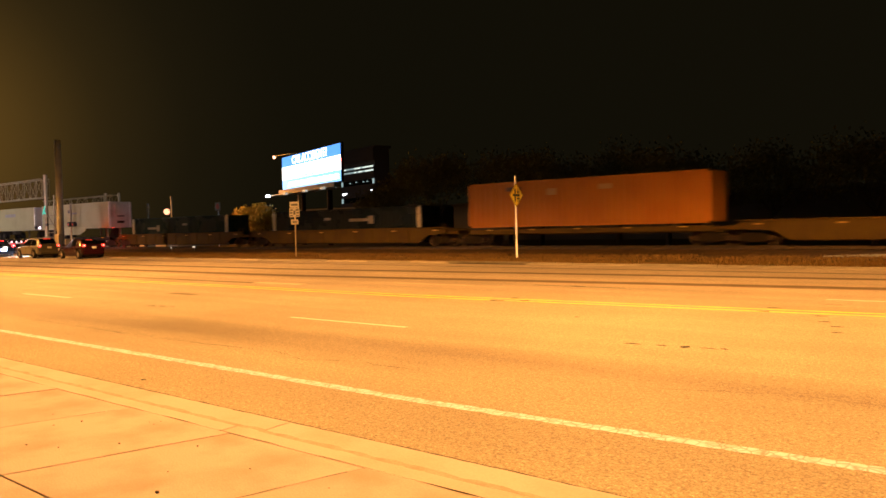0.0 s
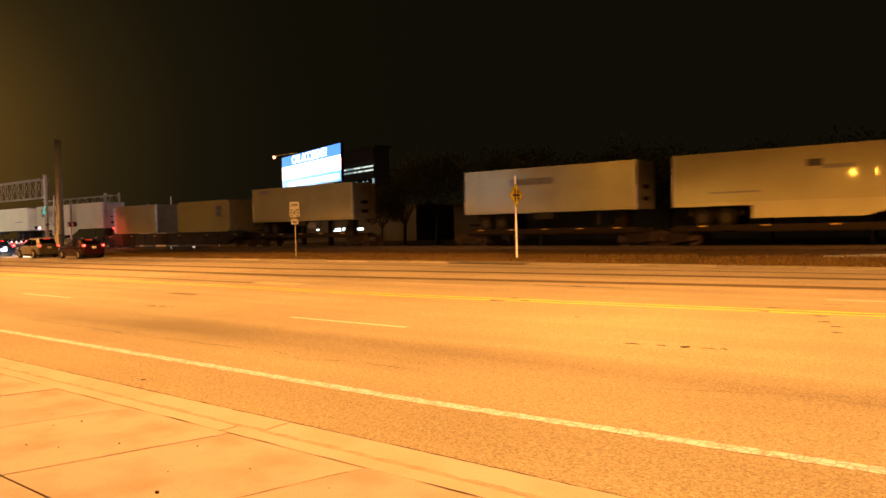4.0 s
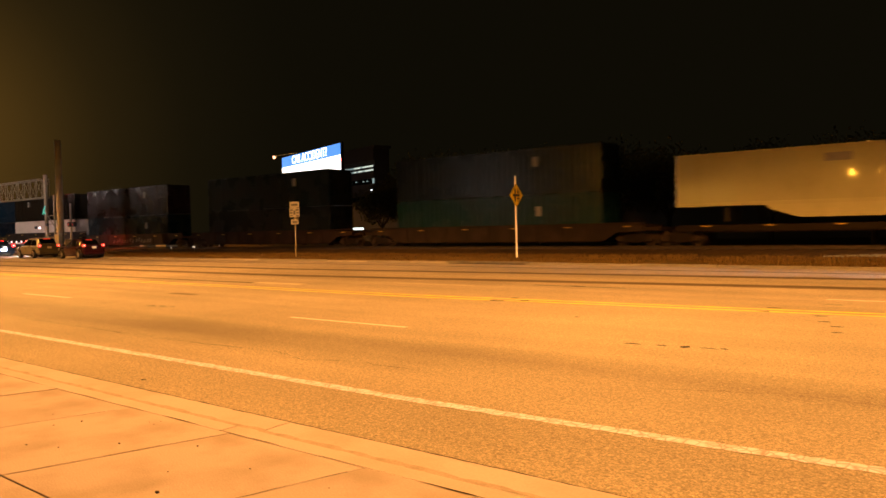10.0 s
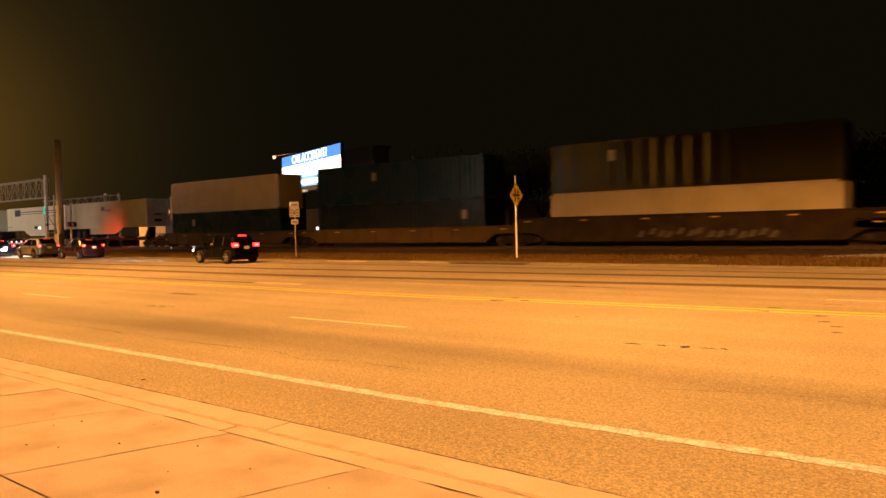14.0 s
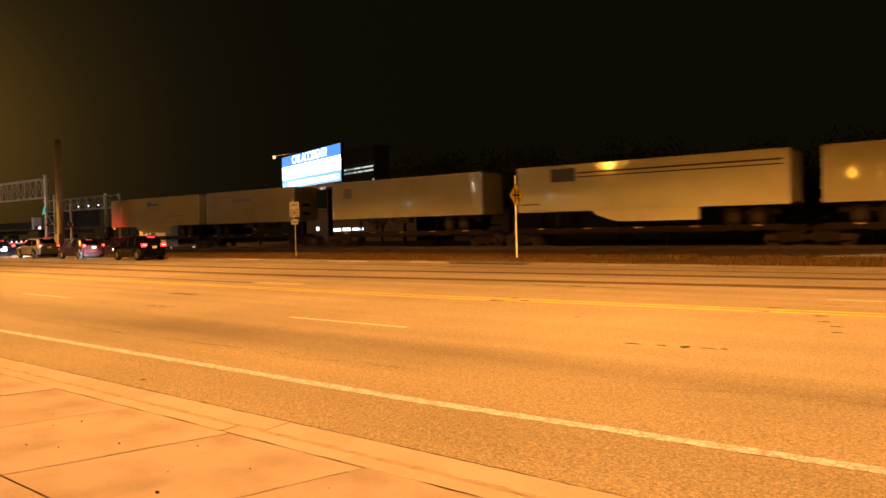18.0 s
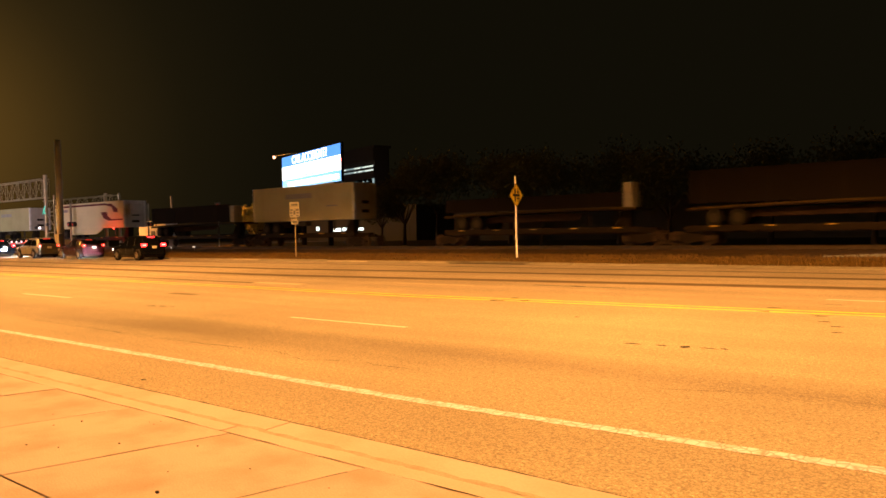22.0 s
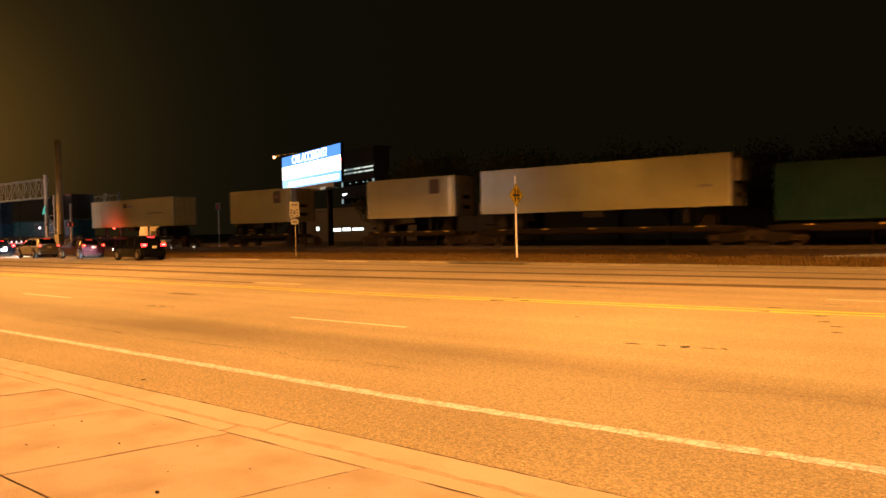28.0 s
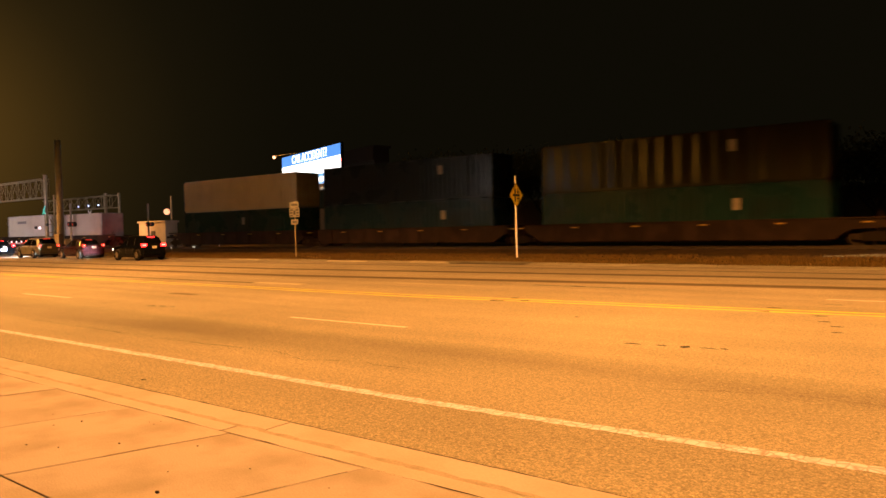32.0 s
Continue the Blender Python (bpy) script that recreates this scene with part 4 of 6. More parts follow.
container(-154.6, W28, 1.84, 2.86, TGREY, "short grey container with small pale marks in a well car", [(1.2, 3.7, 0.8, 0.4, INKGREY), (0.6, 4.1, 0.25, 0.3, INKGREY)], ALU, NOSE)
for x0 in (-444.7, -461.6, -499.2):
    spine_car(x0, 14.2, DARKSTEEL)
    flatbed(x0, 13.9, x0 != -444.7, 1.9 if x0 == -444.7 else 1.65 if x0 == -499.2 else 0.95)

stack(-231.3, CTEAL, CNAVY, WELLBROWN, "teal shipping container in a well car", "dark navy shipping container stacked on another", marks_low=[placard(11.6, 2.3)], marks_high=[placard(11.4, 5.4)])
stack(-254.6, CNAVY, CDARK, WELLRED, "navy shipping container in a well car", "dark shipping container stacked on another", marks_low=[placard(12.0, 2.3)], marks_high=[placard(11.8, 5.4)])
stack(-277.6, CDARK, CRED, WELLBROWN, "dark shipping container in a well car", "dark red-brown shipping container stacked on another", marks_low=[placard(11.9, 2.3)], marks_high=[placard(11.7, 5.4)], graffiti=True)
stack(-296.8, TTAN, CGLOSS, WELLBROWN, "cream shipping container in a graffiti-covered well car", "dark shipping container stacked on a cream one", marks_high=[placard(3.9, 5.4)], graffiti=True, top=2.15, end_low=TTAN)
stack(-318.0, CNAVY, CBLUE, WELLYELLOW, "dark blue shipping container in a yellow well car", "dark blue shipping container stacked on another", marks_low=[placard(14.3, 2.3)], marks_high=[placard(6.0, 5.3)])
stack(-338.9, CTEAL, TTAN, WELLYELLOW, "teal shipping container in a yellow well car", "cream shipping container stacked on a teal one", marks_low=[placard(3.4, 2.4)], end_high=TTAN)
spine_car(-557.5, W53, DARKSTEEL)
container(-557.5, W53, 1.70, 2.9, CTEAL, "dark teal shipping container alone on a rail car", [placard(10.6, 3.1)])
stack(-649.3, CTEAL, CGLOSS, WELLRED, "dark teal shipping container in a well car", "dark shipping container stacked on another", marks_low=[placard(11.5, 2.3)], marks_high=[placard(11.3, 5.4)])
stack(-669.2, CBLUE, CNAVY, WELLRED, "dark blue shipping container in a well car", "navy shipping container stacked on another", marks_low=[placard(11.8, 2.3)], marks_high=[placard(11.6, 5.4)])
stack(-688.6, CTEAL, TTAN, WELLRED, "teal shipping container in an oxide-red well car", "cream shipping container stacked on a teal one", marks_low=[placard(8.8, 2.4)], end_high=NOSE)

# ---- road vehicles ----
def tub(hw, zlo, zhi, crown=0.03):
    """A section across a car's lower body: half width, bottom and top."""
    return [(-hw * 0.86, zlo), (-hw * 0.97, zlo + 0.10), (-hw, zlo + (zhi - zlo) * 0.45), (-hw * 0.985, zhi - 0.10), (-hw * 0.90, zhi - 0.015), (-hw * 0.5, zhi + crown * 0.8), (0, zhi + crown),
            (hw * 0.5, zhi + crown * 0.8), (hw * 0.90, zhi - 0.015), (hw * 0.985, zhi - 0.10), (hw, zlo + (zhi - zlo) * 0.45), (hw * 0.97, zlo + 0.10), (hw * 0.86, zlo)]


SPINNING = []


def curve(rows, x):
    """Every column of rows at x: a smooth curve through the stations that never overshoots them."""
    n = len(rows)
    x = min(max(x, rows[0][0]), rows[-1][0])
    i = max(k for k in range(n - 1) if rows[k][0] <= x or k == 0)
    out = []
    for c in range(1, len(rows[0])):
        step = [(rows[k + 1][c] - rows[k][c]) / (rows[k + 1][0] - rows[k][0]) for k in range(n - 1)]

        def tangent(k):
            if k == 0 or k == n - 1:
                return step[min(k, n - 2)]
            a, b = step[k - 1], step[k]
            return 0.0 if a * b <= 0 else 2 * a * b / (a + b)
        h = rows[i + 1][0] - rows[i][0]
        u = (x - rows[i][0]) / h
        p, q, d, e = rows[i][c], rows[i + 1][c], tangent(i) * h, tangent(i + 1) * h
        out.append((2 * u ** 3 - 3 * u ** 2 + 1) * p + (u ** 3 - 2 * u ** 2 + u) * d + (3 * u ** 2 - 2 * u ** 3) * q + (u ** 3 - u ** 2) * e)
    return out


def shell(stations, wheels, r):
    """The lower body as close rings from tail to nose; its lower edge rises over the wheels."""
    reach = r * 1.15
    xs = {round(stations[0][0] + (stations[-1][0] - stations[0][0]) * k / 34, 3) for k in range(35)} | {s[0] for s in stations}
    for wx in wheels:
        xs = {x for x in xs if abs(x - wx) > reach + 0.03 or x in (stations[0][0], stations[-1][0])}
        xs |= {round(wx + reach * math.cos(math.pi * k / 12), 4) for k in range(13)} | {wx - reach - 0.012, wx + reach + 0.012}
    rings = []
    for x in sorted(xs):
        w, lo, hi = curve(stations, x)
        for wx in wheels:
            if abs(x - wx) <= reach:
                lo = max(lo, r + math.sqrt(max(0.0, reach ** 2 - (x - wx) ** 2)))
        rings.append([(x, y, z) for y, z in tub(w, min(lo, hi - 0.16), hi)])
    return rings


def projector(parent, x, y, z):
    """A headlight's lamp in a short dark barrel, so that its beam stays narrow and low."""
    n = 14
    tilt = Matrix.Translation((x, y, z)) @ Matrix.Rotation(radians(3.2), 4, "Y")
    ring = lambda rr, d: [tuple(tilt @ Vector((d, rr * math.cos(k * math.tau / n), rr * math.sin(k * math.tau / n)))) for k in range(n)]
    house = part("lamp_tube", loft(bmnew(), [ring(0.026, 0.0), ring(0.034, 0.0), ring(0.034, 0.26), ring(0.024, 0.26), ring(0.024, 0.01)], False), BLACK, parent)
    part("lamp_bulb", loft(bmnew(), [ring(0.020, 0.006), ring(0.020, 0.010)]), BEAM, house, "white headlight bulb")


def at_station(stations, x):
    """Half width and deck height of a body at x."""
    w, lo, hi = curve(stations, x)
    return w, hi


def spread_out(a, b, n):
    return [a + (b - a) * k / n for k in range(n + 1)]


def greenhouse(cabin, body, parent, dlo, posts, back):
    """Roof and pillars as one smooth skin; dark panes lie in it. dlo: where the side windows begin and end; posts: door pillars."""
    end = cabin[-1]
    cabin = list(cabin[:-1]) + [(end[0], end[1], end[1] * 0.93, end[3], end[4])]

    def flank(x, z, off):
        wf, wr, zf, zr = curve(cabin, x)
        lo, hi = zf - 0.06, max(zf, zr - 0.10)
        return wf + (wr * 1.02 - wf) * min(1.0, max(0.0, (z - lo) / (hi - lo))) + off
    rings = []
    for x in spread_out(cabin[0][0], cabin[-1][0], 44):
        wf, wr, zf, zr = curve(cabin, x)
        half = [(wf, zf - 0.06), (wr * 1.02, max(zf - 0.02, zr - 0.10)), (wr * 0.96, max(zf - 0.01, zr - 0.035)), (wr * 0.62, zr + 0.006), (0.0, zr + 0.02)]
        rings.append([(x, -y, z) for y, z in half] + [(x, y, z) for y, z in half[-2::-1]])
    part("roof", loft(bmnew(), rings), body, parent, smooth=True).data.set_sharp_from_angle(angle=radians(50))
    for s in (-1, 1):
        cuts = [dlo[0]] + list(posts) + [dlo[1]]
        for k, (xa, xb) in enumerate(zip(cuts, cuts[1:])):
            strip_ = []
            for x in spread_out(xa + (0.025 if k else 0), xb - (0.025 if k < len(cuts) - 2 else 0), 10):
                wf, wr, zf, zr = curve(cabin, x)
                lo = zf + 0.03
                grow = min(1.0, 0.12 + (x - dlo[0]) / 0.28) ** 0.6
                hi = max(lo + 0.012, lo + (zr - 0.125 - lo) * grow)
                ya, yb = flank(x, lo, 0.007), flank(x, hi, 0.007)
                strip_.append([(x, s * ya, lo), (x, s * yb, hi), (x, s * (yb - 0.02), hi), (x, s * (ya - 0.02), lo)])
            part("window", loft(bmnew(), strip_), TINT, parent, smooth=True).data.set_sharp_from_angle(angle=radians(40))
        for x in posts:
            wf, wr, zf, zr = curve(cabin, x)
            lo, hi = zf + 0.03, zr - 0.125
            strip_ = [[(q, s * flank(q, lo, 0.005), lo), (q, s * flank(q, hi, 0.005), hi), (q, s * (flank(q, hi, -0.02)), hi), (q, s * flank(q, lo, -0.02), lo)] for q in (x - 0.03, x + 0.03)]
            part("door_pillar", loft(bmnew(), strip_), BLACK, parent)
    for name, xa, xb, lift in (("rear_window", cabin[0][0] + 0.03, back, 0.028), ("windscreen", cabin[-2][0] - 0.06, cabin[-1][0] - 0.05, 0.010)):
        rings = []
        for x in spread_out(xa, xb, 12):
            wf, wr, zf, zr = curve(cabin, x)
            top = [(-0.90 * wr, zr - 0.012), (-0.62 * wr, zr + 0.008), (0.0, zr + 0.022), (0.62 * wr, zr + 0.008), (0.90 * wr, zr - 0.012)]
            rings.append([(x, y, z + lift) for y, z in top] + [(x, y, z - 0.03) for y, z in top[::-1]])
        part(name, loft(bmnew(), rings), TINT, parent, smooth=True).data.set_sharp_from_angle(angle=radians(40))


def lens(bm, stations, s, length, z, h):
    """A headlight glass that follows the rounded corner of the nose."""
    nose = stations[-1][0]
    rings = []
    for k in range(7):
        x = nose - length + (length - 0.03) * k / 6
        w, deck = at_station(stations, x)
        hi = min(z + h, deck - 0.02)
        lo = min(z + h * 0.25 * (1 - k / 6), hi - 0.07)
        rings.append([(x + 0.02, s * (w + 0.014), lo), (x + 0.02, s * (w + 0.014), hi), (x - 0.05, s * (w - 0.10), hi), (x - 0.05, s * (w - 0.10), lo)])
    return loft(bm, rings)


def swept(bm, nose, hw, z0, z1, proud):
    """A bumper that curves back towards the corners."""
    half = [(nose + 0.02 + proud, 0.0), (nose - 0.01 + proud, hw * 0.35), (nose - 0.10 + proud, hw * 0.60), (nose - 0.28 + proud, hw * 0.84), (nose - 0.50 + proud, hw * 0.97)]
    rim = [(x, -y) for x, y in half[:0:-1]] + half
    rings = []
    for z, d in ((z0, 0.05), (z0 + 0.04, 0.0), (z1 - 0.04, 0.0), (z1, 0.05)):
        rings.append([(x - d, y * (1 - d * 0.3), z) for x, y in rim] + [(nose - 0.55, hw * 0.7, z), (nose - 0.55, -hw * 0.7, z)])
    return loft(bm, rings)


def road_wheel(parent, x, y, r, w, spokes=5, spin=True):
    """A wheel whose outer face points to the side of y."""
    s = 1 if y > 0 else -1
    bm = bmnew()
    n = 28
    rings = []
    for yy, rr in ((-w / 2 + 0.11, r * 0.62), (-w / 2, r * 0.66), (-w / 2, r * 0.93), (-w * 0.36, r), (w * 0.36, r), (w / 2, r * 0.93), (w / 2, r * 0.66), (w / 2 - 0.11, r * 0.62)):
        rings.append([(rr * math.cos(k * math.tau / n), yy, rr * math.sin(k * math.tau / n)) for k in range(n)])
    loft(bm, rings)
    hub = part("wheel", bm, RUBBER, parent, at=pose(x, y, r))
    bm = rod(bmnew(), (0, s * (w / 2 - 0.05), 0), (0, s * (w / 2 + 0.005), 0), r * 0.14, sides=12)
    for k in range(spokes):
        a = k * math.tau / spokes
        d = Vector((math.cos(a), 0, math.sin(a)))
        q = Vector((-math.sin(a), 0, math.cos(a)))
        ring = []
        for u, h in ((r * 0.1, 0.040), (r * 0.63, 0.026)):
            ring.append([tuple(d * u + q * h * e + Vector((0, s * (w / 2 - 0.03) + g, 0))) for e, g in ((-1, -0.015), (1, -0.015), (1, 0.02), (-1, 0.02))])
        loft(bm, ring)
    lo = []
    for yy, rr in ((w / 2 - 0.06, r * 0.60), (w / 2 - 0.06, r * 0.665), (w / 2 + 0.004, r * 0.665), (w / 2 + 0.004, r * 0.61)):
        lo.append([(rr * math.cos(k * math.tau / n), s * yy, rr * math.sin(k * math.tau / n)) for k in range(n)])
    loft(bm, lo, False)
    part("rim", bm, RIM, hub)
    part("brake_disc", rod(bmnew(), (0, s * (w / 2 - 0.12), 0), (0, s * (w / 2 - 0.09), 0), r * 0.5, sides=18), DARKSTEEL, hub)
    if spin:
        SPINNING.append((hub, x, y, r))
    return hub


def vehicle(name, label, category, body, stations, cabin, wheels, r, lamps, tail, wheel_w=0.22, hw=0.88, rails=False, pickup=False, spin=True, head_on=True, tail_z=0.92, head_z=0.72, third=False, tail_h=0.20, core=True, tail_in=0.70, lens_len=0.34, lens_h=0.12, beam=False, dlo=(-1.72, 0.95), posts=(-0.95, 0.05), back=-1.55):
    """A car, its nose to +x. stations: x, half width, floor, deck; cabin: x, half width at foot, half width at roof, foot, roof."""
    t = thing(name, label, category)
    b = part("body", loft(bmnew(), shell(stations, wheels, r)), body, t, smooth=True)
    b.data.set_sharp_from_angle(angle=radians(35))
    greenhouse(cabin, body, t, dlo, posts, back)
    top = [c for c in cabin if c[4] > max(q[4] for q in cabin) - 0.16]
    for s in (-1, 1):
        x, wf, wr, zf, zr = cabin[-1]
        mx = x - 0.55
        part("mirror", box(bmnew(), mx, mx + 0.16, min(s * (hw - 0.02), s * (hw + 0.19)), max(s * (hw - 0.02), s * (hw + 0.19)), zf + 0.06, zf + 0.20, 0.05), body, t)
        for hx in ((cabin[0][0] + cabin[-1][0]) / 2 - 0.1, (cabin[0][0] + cabin[-1][0]) / 2 - 1.05):
            part("door_handle", box(bmnew(), hx, hx + 0.2, min(s * hw * 0.99, s * (hw + 0.03)), max(s * hw * 0.99, s * (hw + 0.03)), zf - 0.16, zf - 0.12, 0.01), CHROME if pickup else body, t)
        part("sill", box(bmnew(), wheels[0] + r + 0.12, wheels[1] - r - 0.12, min(s * (hw - 0.10), s * (hw + 0.02)), max(s * (hw - 0.10), s * (hw + 0.02)), stations[len(stations) // 2][2] - 0.01, stations[len(stations) // 2][2] + (0.045 if pickup else 0.07), 0.02), TRIM if pickup else DARKSTEEL, t)
        if rails:
            part("roof_rail", rod(bmnew(), (top[0][0] + 0.1, s * top[0][2] * 0.92, top[0][4] + 0.06), (top[-1][0] - 0.1, s * top[-1][2] * 0.92, top[-1][4] + 0.06), 0.013, sides=8), CHROME, t)
    nose, rear = stations[-1][0], stations[0][0]
    for s in (-1, 1):
        if pickup:
            part("turn_lamp", lens(bmnew(), stations, s, lens_len * 0.8, head_z - 0.085, 0.07), AMBER, t, "lit amber turn lamp")
        part("headlight", lens(bmnew(), stations, s, lens_len, head_z, lens_h), lamps if head_on else LIGHTCAST, t, "glowing white headlight" if head_on else "")
        y0, y1 = sorted((s * (hw * tail_in), s * (hw * 0.95)))
        tl = part("taillight", box(bmnew(), rear - 0.03, rear + 0.14, y0, y1, tail_z, tail_z + tail_h, 0.03), tail, t, "red taillight")
        if core:
            part("bulb", box(bmnew(), rear - 0.042, rear - 0.026, y0 + 0.05, y1 - 0.05, tail_z + tail_h * 0.3, tail_z + tail_h * 0.7, 0.005), TAILCORE, tl, "hot lamp core")
        for wx in wheels:
            bm = bmnew()
            edge = [(wx + r * 1.15 * math.cos(math.pi * k / 16), r + r * 1.15 * math.sin(math.pi * k / 16)) for k in range(17)]
            inner = [(wx + r * 1.06 * math.cos(math.pi * k / 16), r + r * 1.06 * math.sin(math.pi * k / 16)) for k in range(17)]
            prism(bm, edge + inner[::-1], min(s * hw * 0.55, s * (hw - 0.035)), max(s * hw * 0.55, s * (hw - 0.035)))
            part("wheel_arch", bm, BLACK, t)
            road_wheel(t, wx, s * (hw - wheel_w * 0.30), r, wheel_w, 5 if not pickup else 6, spin)
    if third:
        part("brake_light", box(bmnew(), cabin[1][0] - 0.10, cabin[1][0] + 0.02, -0.24, 0.24, cabin[1][4] - 0.03, cabin[1][4] + 0.03, 0.01), tail, t, "red high brake light")
    for s in (-1, 1):
        for x in (*posts, cabin[-1][0] - 0.35):
            zf = curve(cabin, x)[2]
            part("door_gap", box(bmnew(), x - 0.008, x + 0.008, min(s * hw * 0.95, s * (at_station(stations, x)[0] + 0.002)), max(s * hw * 0.95, s * (at_station(stations, x)[0] + 0.002)), 0.50, zf - 0.12), BLACK, t)
        if pickup:
            part("fog_lamp", box(bmnew(), nose - 0.20, nose - 0.02, s * 0.60 - 0.09, s * 0.60 + 0.09, 0.52, 0.60, 0.015), DARKSTEEL, t)
        else:
            part("air_intake", box(bmnew(), nose - 0.10, nose + 0.05, min(s * 0.03, s * hw * 0.36), max(s * 0.03, s * hw * 0.36), 0.32, 0.45, 0.01), BLACK, t)
    part("front_bumper", swept(bmnew(), nose, hw, 0.26 if not pickup else 0.42, 0.50 if not pickup else 0.66, 0.02), BLACK if pickup else body, t, smooth=True).data.set_sharp_from_angle(angle=radians(40))
    part("rear_bumper", box(bmnew(), rear - 0.07, rear + 0.08, -hw * 0.90, hw * 0.90, 0.30, 0.55, 0.06), CHROME if pickup else body, t)
    g = part("grille", box(bmnew(), nose - 0.12, nose + 0.012, -hw * 0.34, hw * 0.34, head_z - 0.10, head_z + 0.16, 0.02), BLACK, t)
    for k in range(4):
        z = head_z - 0.07 + 0.06 * k
        part("grille_bar", box(bmnew(), nose + 0.010, nose + 0.024, -hw * 0.33, hw * 0.33, z, z + 0.022), TRIM, g)
    part("number_plate", box(bmnew(), rear - 0.055, rear - 0.034, -0.16, 0.16, tail_z - 0.12, tail_z + 0.04, 0.005), PLATE, t)
    part("underbody", box(bmnew(), rear + 0.25, nose - 0.25, -hw * 0.74, hw * 0.74, 0.19, 0.52, 0.03), DARKSTEEL, t)
    if pickup:
        # no cavity is modelled: a flat black panel paints the bed's shade
        part("bed_shade", box(bmnew(), rear + 0.12, cabin[0][0] - 0.06, -hw * 0.84, hw * 0.84, stations[2][3] - 0.02, stations[2][3] + 0.036, 0.01), BLACK, t, "black panel in place of the shaded open cargo bed")
        for s in (-1, 1):
            part("bed_rail", box(bmnew(), rear + 0.05, cabin[0][0] - 0.02, min(s * hw * 0.84, s * hw * 0.97), max(s * hw * 0.84, s * hw * 0.97), stations[2][3] - 0.03, stations[2][3] + 0.045, 0.015), body, t)
    if beam:
        for s in (-1, 1):
            projector(t, nose + 0.015, s * 0.46, head_z - 0.08)
    return t


SUV_ST = [(-2.12, 0.74, 0.36, 0.86), (-2.02, 0.84, 0.34, 0.98), (-1.6, 0.88, 0.28, 1.00), (-0.4, 0.90, 0.25, 0.99), (0.75, 0.90, 0.25, 0.98), (1.15, 0.89, 0.27, 0.97), (1.75, 0.86, 0.32, 0.90), (2.08, 0.76, 0.34, 0.80), (2.18, 0.62, 0.38, 0.70)]
SUV_CAB = [(-2.02, 0.78, 0.62, 0.96, 1.10), (-1.62, 0.82, 0.64, 0.97, 1.52), (-1.05, 0.84, 0.66, 0.97, 1.60), (-0.1, 0.85, 0.67, 0.97, 1.61), (0.33, 0.84, 0.64, 0.97, 1.52), (1.10, 0.80, 0.60, 0.96, 1.02)]
HATCH_ST = [(-1.98, 0.70, 0.38, 0.90), (-1.92, 0.80, 0.34, 1.00), (-1.4, 0.85, 0.26, 1.01), (-0.4, 0.85, 0.22, 0.98), (0.6, 0.85, 0.22, 0.96), (1.05, 0.84, 0.24, 0.95), (1.45, 0.82, 0.27, 0.88), (1.75, 0.73, 0.31, 0.76), (1.92, 0.56, 0.34, 0.66), (2.00, 0.36, 0.37, 0.58)]
HATCH_CAB = [(-1.94, 0.72, 0.62, 0.96, 1.08), (-1.70, 0.76, 0.66, 0.97, 1.38), (-1.25, 0.78, 0.68, 0.96, 1.50), (-0.45, 0.80, 0.69, 0.95, 1.545), (0.22, 0.79, 0.67, 0.93, 1.48), (1.42, 0.73, 0.56, 0.88, 0.93)]
CROSS_ST = [(-2.12, 0.72, 0.38, 0.90), (-2.02, 0.84, 0.34, 1.02), (-1.5, 0.88, 0.27, 1.02), (-0.4, 0.89, 0.23, 0.99), (0.75, 0.89, 0.23, 0.97), (1.2, 0.88, 0.25, 0.95), (1.75, 0.85, 0.30, 0.86), (1.95, 0.74, 0.33, 0.77), (2.14, 0.46, 0.37, 0.66)]
CROSS_CAB = [(-2.04, 0.76, 0.66, 0.98, 1.08), (-1.60, 0.80, 0.71, 0.99, 1.38), (-0.95, 0.83, 0.75, 0.98, 1.47), (-0.05, 0.84, 0.76, 0.96, 1.49), (0.35, 0.82, 0.72, 0.95, 1.41), (1.25, 0.78, 0.58, 0.93, 0.98)]
TRUCK_ST = [(-2.86, 0.90, 0.55, 1.14), (-2.80, 0.96, 0.52, 1.20), (-1.0, 0.98, 0.46, 1.20), (0.0, 0.98, 0.44, 1.20), (1.25, 0.98, 0.44, 1.18), (1.7, 0.98, 0.46, 1.17), (2.12, 0.97, 0.48, 1.13), (2.36, 0.94, 0.50, 1.10), (2.54, 0.80, 0.52, 1.06), (2.66, 0.52, 0.54, 1.00)]
TRUCK_CAB = [(-1.10, 0.91, 0.835, 1.17, 1.28), (-0.97, 0.915, 0.845, 1.18, 1.73), (-0.3, 0.92, 0.85, 1.18, 1.80), (0.55, 0.92, 0.85, 1.18, 1.81), (0.82, 0.91, 0.80, 1.17, 1.74), (1.38, 0.88, 0.74, 1.15, 1.20)]
def shortened(rows, k):
    """The same car with a shorter tail."""
    return [(row[0] * (k if row[0] < 0 else 1.0), *row[1:]) for row in rows]


SEDAN_ST = [(-2.30, 0.70, 0.40, 0.84), (-2.2, 0.84, 0.36, 0.96), (-1.5, 0.87, 0.27, 0.97), (-0.4, 0.88, 0.22, 0.93), (0.75, 0.88, 0.22, 0.91), (1.2, 0.87, 0.24, 0.89), (1.85, 0.83, 0.29, 0.80), (2.15, 0.74, 0.32, 0.70), (2.25, 0.60, 0.36, 0.62)]
SEDAN_CAB = [(-1.95, 0.74, 0.58, 0.95, 1.02), (-1.35, 0.78, 0.60, 0.95, 1.38), (-0.8, 0.80, 0.62, 0.94, 1.45), (-0.05, 0.81, 0.63, 0.92, 1.46), (0.30, 0.79, 0.60, 0.91, 1.38), (1.20, 0.75, 0.56, 0.89, 0.93)]

